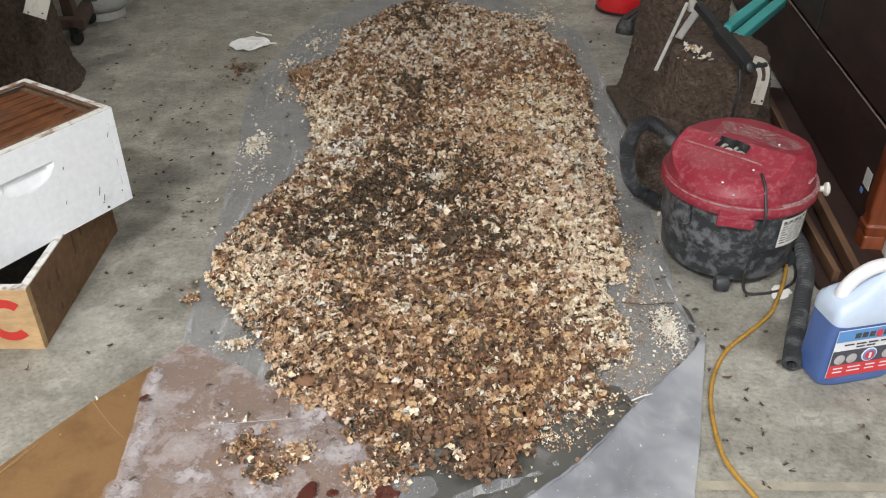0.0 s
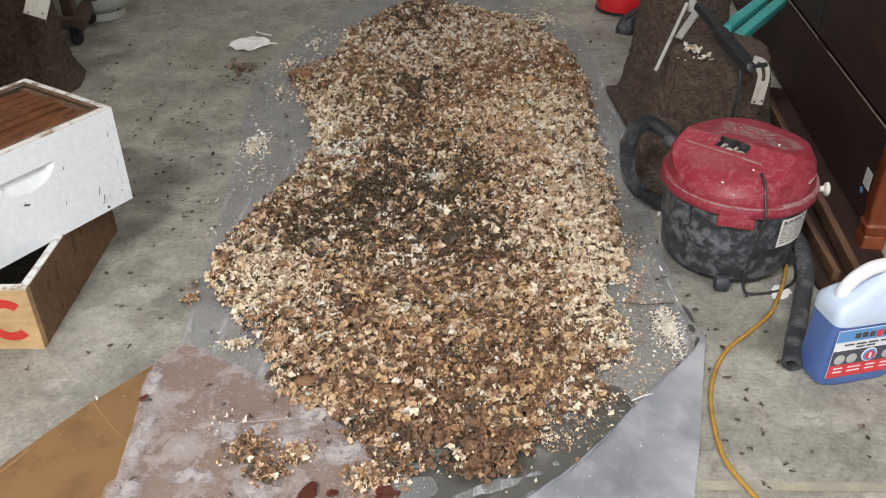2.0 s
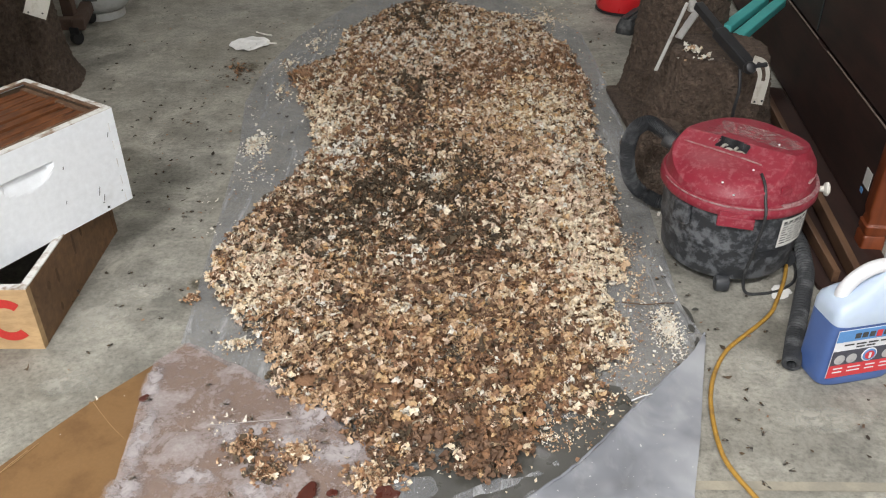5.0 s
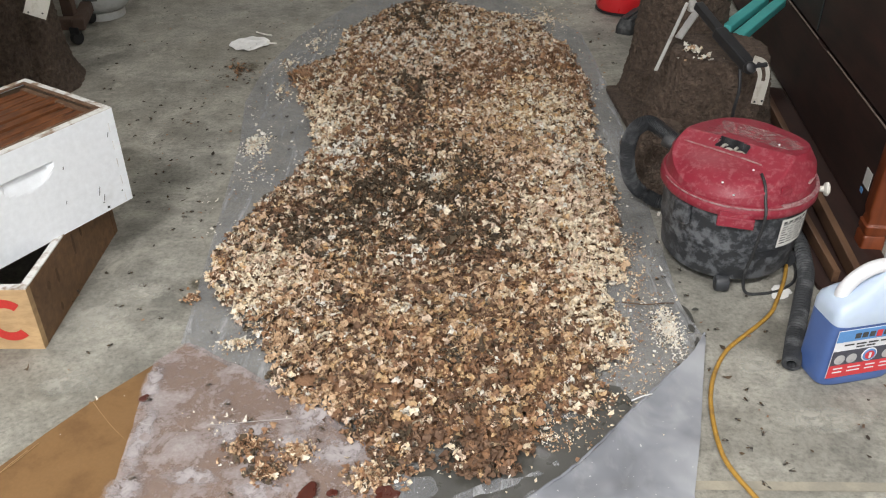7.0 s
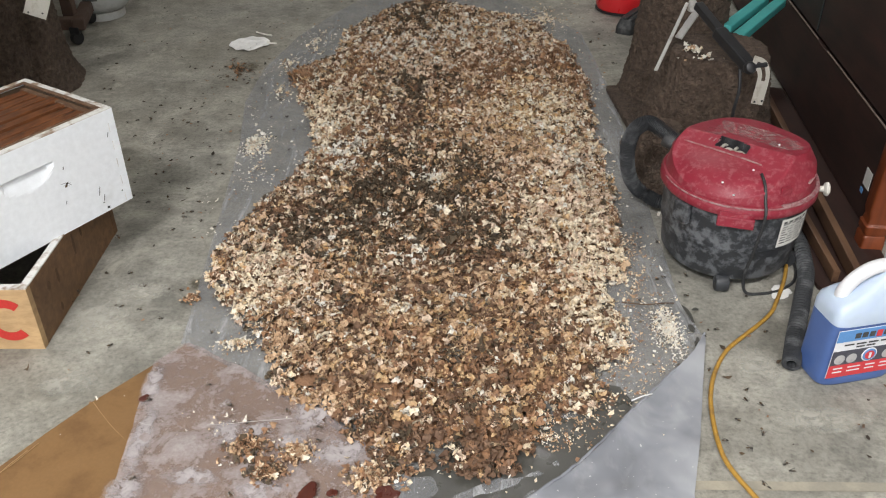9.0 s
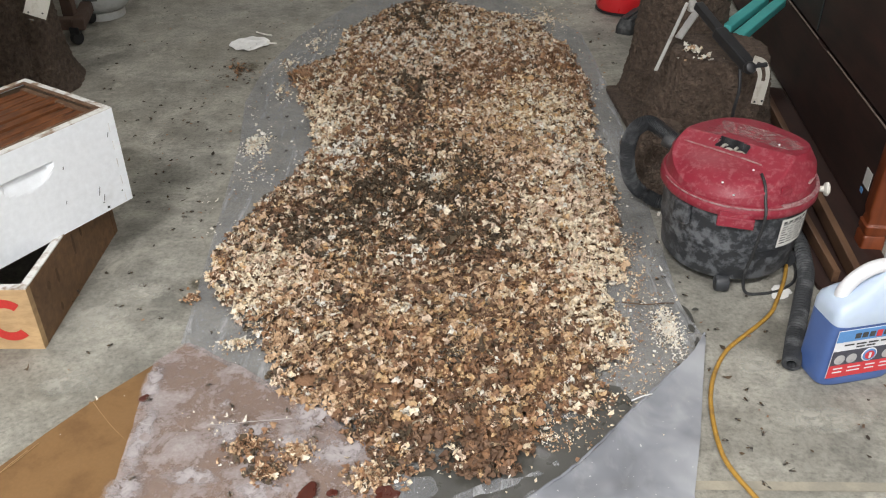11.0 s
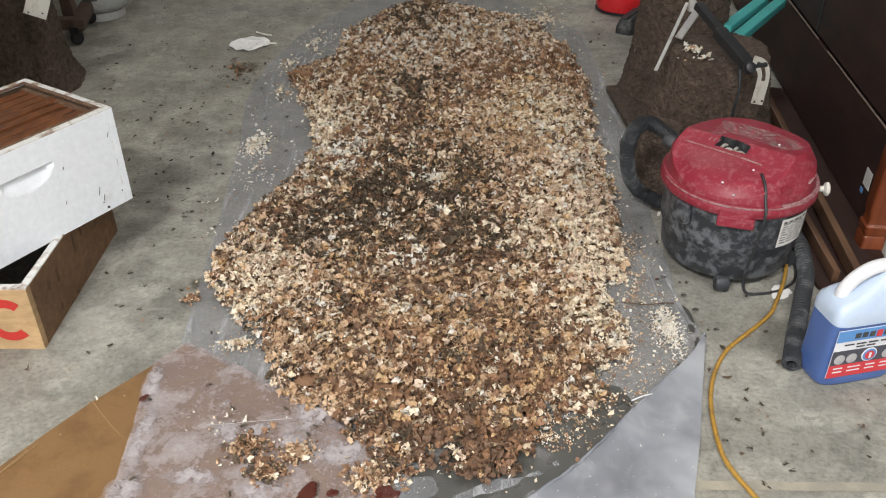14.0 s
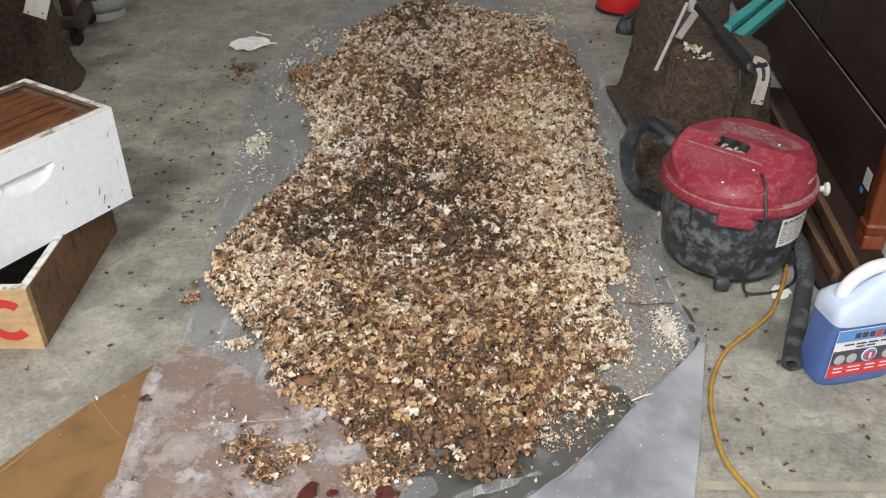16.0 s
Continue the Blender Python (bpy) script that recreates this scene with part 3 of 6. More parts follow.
def flap_lift(x, y):
    # the folded edge runs diagonally and stands proud of the rest
    edge = (x - 0.161) * 0.708 - (y - 1.037) * 0.705
    return float(0.011 + 0.020 * math.exp(-abs(edge) / 0.03) + 0.004 * wave(x, y, 31, 0.07) + 0.0015 * wave(x, y, 37, 0.02))


ff = sheet(FLAP, 0.02, flap_lift)
flap = tagged(link("plastic_flap", ff, FILM_FLAP, None, True), "folded-over milky plastic flap lying on the floor", "plastic sheet")
fold = tube([(0.09, 0.977, 0.027), (0.161, 1.039, 0.028), (0.244, 1.107, 0.028), (0.315, 1.178, 0.029), (0.388, 1.262, 0.028), (0.46, 1.337, 0.028), (0.548, 1.432, 0.024), (0.597, 1.51, 0.018)], 0.0028, 90, 8)
for v in fold.verts:
    v.co += Vector((0, 0, 0.003)) * float(wave(v.co.x, v.co.y, 83, 0.03))
part("fold", fold, FILM_FLAP, flap, "rolled milky edge of the fold", True)

WETTED = [(-0.10, 1.04), (-0.05, 1.12), (0.02, 1.16), (0.11, 1.17), (0.2, 1.26), (0.31, 1.36), (0.375, 1.345), (0.395, 1.300), (0.375, 1.258), (0.305, 1.180), (0.235, 1.110), (0.15, 1.042), (0.08, 0.985), (-0.06, 0.985)]
wf = sheet(WETTED, 0.03, ripple(0.0008, 0.1, 41, 0.0092))
tagged(link("wet_patch", wf, WET_AND_SHADE, None, True), "wet dark patch on the plastic beside the wax", "puddle")


def smear(seed, cx, cy, rx, ry, turn, z):
    """A thin irregular blot of hardened wax."""
    r = np.random.RandomState(seed)
    ph = r.uniform(0, math.tau, 6)
    poly = []
    for k in range(40):
        a = math.tau * k / 40
        q = 1 + 0.2 * math.sin(2 * a + ph[0]) + 0.12 * math.sin(3 * a + ph[1]) + 0.06 * math.sin(5 * a + ph[2]) + 0.05 * math.sin(9 * a + ph[3])
        poly.append((q * rx * math.cos(a), q * ry * math.sin(a)))
    bm = bmesh.new()
    ring = [bm.verts.new((x, y, 0)) for x, y in poly]
    inner = [bm.verts.new((x * 0.86, y * 0.86, 0.0016)) for x, y in poly]
    for i in range(40):
        j = (i + 1) % 40
        bm.faces.new((ring[i], ring[j], inner[j], inner[i]))
    bm.faces.new(inner)
    bm.transform(pose(cx, cy, z, 0, 0, turn))
    return bm


for k, (x, y, rx, ry, turn) in enumerate(((-0.250, 1.052, 0.024, 0.015, 40), (-0.205, 1.05, 0.009, 0.010, 0), (-0.622, 1.300, 0.008, 0.012, 0), (-0.105, 1.048, 0.024, 0.016, 20))):
    tagged(link("wax_drip", smear(70 + k, x, y, rx, ry, turn, 0.024), DRIP), "dark red drip of wax on plastic", "wax", "wax smears")
for k, (x, y, rx, ry, turn, z) in enumerate(((0.083, 1.070, 0.068, 0.013, 24, 0.0125), (-0.062, 1.066, 0.040, 0.040, 20, 0.0165), (0.172, 1.102, 0.014, 0.006, 15, 0.0125), (0.215, 1.128, 0.005, 0.008, 15, 0.0125), (0.16, 1.052, 0.008, 0.014, -30, 0.0125), (0.245, 1.262, 0.030, 0.011, 0, 0.0125))):
    tagged(link("wax_smear", smear(80 + k, x, y, rx, ry, turn, z), FILM), "pale crust of wax at the wet edge", "wax", "wax smears")


def blot(seed, cx, cy, rx, ry, turn):
    """A cloud of hardened wax that follows the crumpled film under it."""
    r = np.random.RandomState(seed)
    ph = r.uniform(0, math.tau, 6)
    c, q = math.cos(radians(turn)), math.sin(radians(turn))
    poly = []
    for k in range(44):
        a = math.tau * k / 44
        g = 1 + 0.18 * math.sin(2 * a + ph[0]) + 0.14 * math.sin(3 * a + ph[1]) + 0.10 * math.sin(6 * a + ph[2]) + 0.07 * math.sin(11 * a + ph[3])
        u, v = g * rx * math.cos(a), g * ry * math.sin(a)
        poly.append((cx + u * c - v * q, cy + u * q + v * c))
    under = ripple(0.006, 0.06, 21, 0.0180)
    return sheet(poly, 0.02, under)


for k, (x, y, rx, ry, turn) in enumerate(((-0.430, 1.205, 0.046, 0.026, -12), (-0.375, 1.215, 0.03, 0.016, 30), (-0.618, 1.345, 0.016, 0.075, 4), (-0.600, 1.19, 0.022, 0.075, -3), (-0.590, 1.06, 0.030, 0.05, 0),
                                          (-0.262, 1.245, 0.060, 0.030, -38), (-0.215, 1.150, 0.055, 0.045, -30), (-0.300, 1.185, 0.024, 0.020, 0), (-0.480, 1.095, 0.060, 0.018, -18), (-0.345, 1.06, 0.05, 0.022, 20), (-0.455, 1.28, 0.02, 0.012, 60))):
    tagged(link("wax_smear", blot(120 + k, x, y, rx * 1.25, ry * 1.25, turn), WAX_CLOUD, None, True), "cloud of hardened white wax on crumpled plastic", "wax", "wax smears")
for pts in (((-0.475, 1.222, 0.0245), (-0.43, 1.224, 0.026), (-0.37, 1.232, 0.0255), (-0.305, 1.240, 0.0245)), ((-0.615, 1.235, 0.021), (-0.60, 1.228, 0.022), (-0.585, 1.225, 0.021))):
    tagged(link("crease_and_glint", tube(pts, 0.0004, 40, 6), WAX_SMEAR, None, True), "raised white crease in the crumpled plastic", "crease")
# dark smears painted in for the shadowed gaps along the film's edge
for k, (x, y, rx, ry, turn) in enumerate(((0.578, 1.585, 0.006, 0.030, 12), (0.572, 1.53, 0.008, 0.012, 0), (0.572, 1.475, 0.006, 0.020, -8), (0.598, 1.60, 0.007, 0.006, 0))):
    tagged(link("edge_shade", smear(150 + k, x, y, rx, ry, turn, 0.020), WET_AND_SHADE), "dark shade painted along the plastic's edge", "stain", "wet marks")
# thin white tube that imitates a glint on the fold
tagged(link("crease_and_glint", tube(((0.385, 1.278, 0.033), (0.41, 1.289, 0.035), (0.432, 1.299, 0.032)), 0.0015, 20, 6), GLINT_WHITE, None, True), "white sliver painted as the glint on the plastic fold", "crease")


def cloud_of(name, colour, most):
    m = WAX_CLOUD.copy()
    m.name = name
    m.node_tree.nodes["Principled BSDF"].inputs["Base Color"].default_value = (*colour, 1)
    m.node_tree.nodes["Principled BSDF"].inputs["Roughness"].default_value = 0.85
    for n in m.node_tree.nodes:
        if n.bl_idname == "ShaderNodeValToRGB" and len(n.color_ramp.elements) == 3:
            n.color_ramp.elements[1].color = (*grey(most * 0.7), 1)
            n.color_ramp.elements[2].color = (*grey(most), 1)
    return m


PALE_SMUDGE = cloud_of("pale_floor_smudge", (0.56, 0.54, 0.47), 0.6)
BROWN_STAIN = cloud_of("brown_floor_stain", (0.10, 0.075, 0.035), 0.6)
for k, (x, y, rx, ry, turn, mat, label) in enumerate((
        (-0.751, 1.705, 0.085, 0.05, -20, PALE_SMUDGE, "pale chalky smudge on the concrete"), (-0.970, 2.588, 0.05, 0.06, 0, PALE_SMUDGE, "pale chalky smudge on the concrete"), (-0.816, 1.603, 0.08, 0.07, 30, PALE_SMUDGE, "pale chalky smudge on the concrete"),
        (-0.810, 1.366, 0.07, 0.05, 10, PALE_SMUDGE, "pale chalky smudge on the concrete"), (-0.777, 3.216, 0.10, 0.06, 0, BROWN_STAIN, "brown rusty stain on the concrete"), (-0.626, 1.741, 0.03, 0.03, 0, BROWN_STAIN, "brown rusty stain on the concrete"),
        (0.768, 1.255, 0.12, 0.05, 10, PALE_SMUDGE, "pale chalky smudge on the concrete"), (0.696, 1.431, 0.05, 0.07, 20, PALE_SMUDGE, "pale chalky smudge on the concrete"))):
    tagged(link("floor_stain", smear(170 + k, x, y, rx, ry, turn, 0.0022), mat), label, "stain", "floor stains")


# ---- the heap of crushed wax comb ----
HEAP = [(-0.425, 3.372), (-0.422, 3.276), (-0.495, 3.184), (-0.588, 3.108), (-0.526, 2.931), (-0.482, 2.754), (-0.433, 2.572), (-0.414, 2.447), (-0.434, 2.331), (-0.47, 2.224), (-0.514, 2.133), (-0.541, 2.06), (-0.574, 1.984), (-0.593, 1.858), (-0.599, 1.737), (-0.53, 1.636), (-0.465, 1.548), (-0.421, 1.517), (-0.385, 1.447), (-0.364, 1.346), (-0.335, 1.301), (-0.279, 1.274), (-0.221, 1.226), (-0.183, 1.183), (-0.159, 1.153), (-0.143, 1.11), (-0.1, 1.058), (-0.075, 1.099), (-0.022, 1.135), (0.037, 1.105), (0.089, 1.084), (0.127, 1.098), (0.142, 1.134), (0.18, 1.159), (0.2, 1.219), (0.229, 1.25), (0.3, 1.261), (0.344, 1.287), (0.384, 1.324), (0.405, 1.414), (0.425, 1.574), (0.443, 1.711), (0.463, 1.837), (0.499, 2.099), (0.505, 2.305), (0.514, 2.585), (0.549, 3.028), (0.524, 3.329), (0.453, 3.534), (0.372, 3.721), (0.175, 3.843), (0.021, 3.962), (-0.113, 3.999), (-0.264, 3.832), (-0.357, 3.691), (-0.413, 3.544)]
# patches of the heap: centre, half sizes, tone (0 olive black, 1 dark brown, 2 rust, 3 tan, 4 ochre, 5 pinkish, 6 cream, 7 white), weight
PATCHES = [(-0.072, 2.185, 0.2, 0.205, 0, 1.5), (-0.29, 1.881, 0.135, 0.105, 0, 1.5), (0.054, 1.892, 0.12, 0.111, 0, 1.2), (0.006, 1.405, 0.027, 0.03, 0, 3), (-0.106, 3.673, 0.112, 0.214, 0, 1.2), (-0.079, 2.955, 0.126, 0.189, 0, 1.2), (-0.215, 2.088, 0.097, 0.096, 0, 1.0), (0.109, 1.773, 0.086, 0.076, 1, 0.9), (0.252, 3.063, 0.258, 0.257, 2, 1.3), (0.504, 3.177, 0.088, 0.181, 2, 1.2), (-0.537, 3.015, 0.074, 0.139, 2, 1.2), (-0.161, 2.682, 0.116, 0.139, 1, 1.0), (-0.308, 3.069, 0.108, 0.229, 2, 0.7), (-0.447, 2.027, 0.095, 0.076, 1, 0.9), (-0.23, 1.566, 0.053, 0.064, 1, 1.0), (-0.316, 2.293, 0.052, 0.055, 2, 0.8), (0.289, 2.724, 0.108, 0.166, 6, 1.6), (0.285, 2.678, 0.135, 0.208, 4, 1.2), (0.407, 2.565, 0.112, 0.261, 6, 1.2), (0.396, 2.48, 0.091, 0.248, 7, 0.7), (0.368, 2.115, 0.13, 0.362, 5, 1.1), (0.341, 1.904, 0.135, 0.34, 6, 1.0), (-0.494, 1.703, 0.084, 0.12, 6, 2.0), (-0.447, 1.752, 0.114, 0.125, 5, 1.0), (-0.382, 2.755, 0.099, 0.242, 6, 1.2), (-0.4, 2.488, 0.046, 0.165, 6, 1.3), (-0.332, 2.446, 0.09, 0.202, 7, 0.8), (0.041, 3.373, 0.395, 0.267, 7, 0.5), (0.083, 3.182, 0.377, 0.366, 5, 0.6), (-0.055, 1.405, 0.246, 0.206, 4, 0.45), (-0.05, 1.42, 0.32, 0.25, 1, 0.55), (-0.169, 1.444, 0.188, 0.174, 3, 1.0), (0.116, 1.386, 0.183, 0.221, 4, 0.4), (0.08, 1.36, 0.24, 0.23, 2, 0.5), (0.105, 1.187, 0.1, 0.091, 2, 0.8), (0.016, 1.157, 0.164, 0.088, 1, 1.2), (0.05, 1.20, 0.26, 0.12, 1, 0.9), (0.02, 1.22, 0.24, 0.11, 0, 0.35), (-0.193, 1.3, 0.105, 0.101, 3, 0.9), (-0.029, 1.299, 0.14, 0.135, 2, 0.7), (0.155, 1.607, 0.174, 0.133, 3, 0.9), (0.337, 1.48, 0.051, 0.18, 6, 1.4), (0.391, 1.746, 0.057, 0.199, 6, 1.4), (0.147, 1.481, 0.076, 0.06, 1, 0.6), (0.178, 1.265, 0.046, 0.065, 2, 1.0), (0.258, 2.363, 0.158, 0.192, 3, 0.7), (-0.356, 1.445, 0.05, 0.116, 3, 0.8)]
WHITE_LUMPS = [(-0.085, 1.576, 0.0222), (-0.068, 1.231, 0.0174), (0.126, 1.262, 0.0089), (-0.023, 2.212, 0.0375), (-0.297, 2.275, 0.0321), (-0.064, 1.826, 0.0206), (0.386, 1.479, 0.0125), (-0.111, 1.565, 0.0155), (-0.243, 1.566, 0.0133), (0.31, 2.748, 0.0272), (-0.34, 1.504, 0.0127), (-0.445, 1.589, 0.0179)]
BARE = [(0.362, 1.372, 0.050, 0.045), (0.428, 1.655, 0.022, 0.055), (0.205, 1.845, 0.016, 0.03)]
BASE_MIX = (0.09, 0.17, 0.14, 0.18, 0.08, 0.13, 0.15, 0.07)


def heap_height(x, y):
    d = outline_inside(HEAP, x, y) + 0.012 * wave(x, y, 2, 0.07) + 0.010 * wave(x, y, 9, 0.02)
    for cx, cy, rx, ry in BARE:
        d = d - 0.11 * np.exp(-((x - cx) / rx) ** 2 - ((y - cy) / ry) ** 2)
    body = 0.034 * np.clip(d / 0.10, 0, 1) ** 0.6
    lumps = 0.007 * wave(x, y, 5, 0.16) + 0.0075 * wave(x, y, 6, 0.045) + 0.0035 * wave(x, y, 7, 0.017)
    return np.where(d > 0, 0.008 + body + lumps * np.clip(d / 0.06, 0, 1), 0.0), d


def pick_tone(x, y, r):
    w = np.tile(np.array(BASE_MIX), (len(x), 1))
    for cx, cy, rx, ry, tone, amount in PATCHES:
        w[:, tone] += 0.8 * amount * np.exp(-(((x - cx) / rx) ** 2 + ((y - cy) / ry) ** 2) * 1.1)
    # torn comb falls in clumps of one colour
    score = np.log(w)
    for tone in range(8):
        score[:, tone] += 0.3 * wave(x, y, 50 + tone, 0.016) + 1.1 * wave(x, y, 70 + tone, 0.04) + 0.6 * wave(x, y, 90 + tone, 0.13)
    score -= 0.78 * np.log(-np.log(r.uniform(1e-9, 1, score.shape)))
    tone = score.argmax(1)
    for cx, cy, size in WHITE_LUMPS:
        near = ((x - cx) / size) ** 2 + ((y - cy) / size / 0.9) ** 2 < r.uniform(0.5, 1.2, len(x))
        tone = np.where(near, r.choice((6, 7, 7), len(x)), tone)
    return tone


WAXES = (WAX_OLIVE, WAX_DARK, WAX_RUST, WAX_TAN, WAX_OCHRE, WAX_PINK, WAX_CREAM, WAX_WHITE)
FIVE = np.array((0, 2, 3, 6, 7))   # dark, brown, tan, cream, white of a loose clump


def curls(name, x, y, z, size, seed, tone, lean):
    """Crumpled scraps of comb: small ragged sheets, cupped and curled, of the given half length."""
    r = np.random.RandomState(seed)
    n, k = len(x), 4
    u, v = np.meshgrid(np.linspace(-1, 1, k), np.linspace(-1, 1, k))
    u, v = u.ravel(), v.ravel()
    px, py = u * np.sqrt(1 - v * v / 2), v * np.sqrt(1 - u * u / 2)
    rim = np.hypot(px, py) > 0.7
    swell = np.where(rim[None], r.uniform(0.62, 1.30, (n, k * k)), r.uniform(0.8, 1.2, (n, k * k)))
    narrow = r.uniform(0.40, 0.95, (n, 1))
    a, b = px[None] * swell, py[None] * swell
    curl = r.normal(0, 0.50, (n, 1)) * a * a + r.normal(0, 0.45, (n, 1)) * b * b + r.normal(0, 0.22, (n, 1)) * a * b + r.normal(0, 0.13, (n, k * k))
    local = np.stack((a, b * narrow, curl), 2) * size[:, None, None]
    turn = r.uniform(0, math.tau, n)
    ca, sa = np.cos(turn)[:, None], np.sin(turn)[:, None]
    lx, ly = local[:, :, 0] * ca - local[:, :, 1] * sa, local[:, :, 0] * sa + local[:, :, 1] * ca
    N = np.stack((lean[:, 0], lean[:, 1], np.ones(n)), 1)
    N /= np.linalg.norm(N, axis=1, keepdims=True)
    U = np.stack((N[:, 2], np.zeros(n), -N[:, 0]), 1)
    U /= np.linalg.norm(U, axis=1, keepdims=True)
    V = np.cross(N, U)
    co = lx[:, :, None] * U[:, None] + ly[:, :, None] * V[:, None] + local[:, :, 2:] * N[:, None] + np.stack((x, y, z), 1)[:, None]
    co[:, :, 2] = np.maximum(co[:, :, 2], 0.0068)
    quad = np.array([(j * k + i, j * k + i + 1, j * k + k + i + 1, j * k + k + i) for j in range(k - 1) for i in range(k - 1)])
    faces = (quad[None] + (np.arange(n) * k * k)[:, None, None]).reshape(-1, 4)
    me = bpy.data.meshes.new(name)
    me.vertices.add(n * k * k)
    me.vertices.foreach_set("co", co.reshape(-1).astype(np.float32))
    me.loops.add(len(faces) * 4)
    me.loops.foreach_set("vertex_index", faces.reshape(-1).astype(np.int32))
    me.polygons.add(len(faces))
    me.polygons.foreach_set("loop_start", np.arange(0, len(faces) * 4, 4, dtype=np.int32))
    for m in WAXES:
        me.materials.append(m)
    me.polygons.foreach_set("material_index", np.repeat(tone, len(quad)).astype(np.int32))
    me.polygons.foreach_set("use_smooth", np.ones(len(faces), dtype=bool))
    me.update(calc_edges=True)
    return new(name, me)


def flakes(name, x, y, z, size, seed, tilt=0.45, tones=None, tone=None, lean=None):
    """Torn, curled scraps of comb: ragged five-sided leaves about a raised or sunken middle.
    lean: the way each one's face is turned from straight up, as two slopes."""
    r = np.random.RandomState(seed)
    n = len(x)
    k = 5
    ang = np.arange(k)[None, :] * math.tau / k + r.uniform(0, 1, (n, 1)) + r.uniform(-0.33, 0.33, (n, k))
    rad = size[:, None] * r.uniform(0.42, 1.45, (n, k))
    local = np.zeros((n, k + 1, 3))
    long = r.uniform(1.0, 2.0, (n, 1))
    bend = r.uniform(-0.35, 0.45, (n, 1))
    local[:, 1:, 0] = rad * np.cos(ang) * long
    local[:, 1:, 1] = rad * np.sin(ang)
    local[:, 1:, 2] = bend * (local[:, 1:, 0] ** 2) / size[:, None] + r.uniform(-0.38, 0.38, (n, k)) * size[:, None]
    local[:, 0, 2] = r.uniform(-0.25, 0.45, n) * size
    a = r.uniform(0, math.tau, n)
    ca, sa = np.cos(a)[:, None], np.sin(a)[:, None]
    local[:, :, 0], local[:, :, 1] = local[:, :, 0] * ca - local[:, :, 1] * sa, local[:, :, 0] * sa + local[:, :, 1] * ca
    if lean is None:
        lean = r.normal(0, tilt, (n, 2))
    N = np.stack((lean[:, 0], lean[:, 1], np.ones(n)), 1)
    N /= np.linalg.norm(N, axis=1, keepdims=True)
    U = np.stack((N[:, 2], np.zeros(n), -N[:, 0]), 1)
    U /= np.linalg.norm(U, axis=1, keepdims=True)
    V = np.cross(N, U)
    co = local[:, :, :1] * U[:, None] + local[:, :, 1:2] * V[:, None] + local[:, :, 2:] * N[:, None] + np.stack((x, y, z), 1)[:, None]
    co[:, :, 2] = np.maximum(co[:, :, 2], 0.0065)
    tri = np.array([(0, 1 + i, 1 + (i + 1) % k) for i in range(k)])
    faces = (tri[None] + (np.arange(n) * (k + 1))[:, None, None]).reshape(-1, 3)
    me = bpy.data.meshes.new(name)
    me.vertices.add(n * (k + 1))
    me.vertices.foreach_set("co", co.reshape(-1).astype(np.float32))
    me.loops.add(len(faces) * 3)
    me.loops.foreach_set("vertex_index", faces.reshape(-1).astype(np.int32))
    me.polygons.add(len(faces))
    me.polygons.foreach_set("loop_start", np.arange(0, len(faces) * 3, 3, dtype=np.int32))
    for m in WAXES:
        me.materials.append(m)
    if tone is None:
        tone = pick_tone(x, y, r) if tones is None else FIVE[r.choice(5, n, p=tones)]
    me.polygons.foreach_set("material_index", np.repeat(tone, k).astype(np.int32))
    me.polygons.foreach_set("use_smooth", np.ones(len(faces), dtype=bool))
    me.update(calc_edges=True)
    return new(name, me)


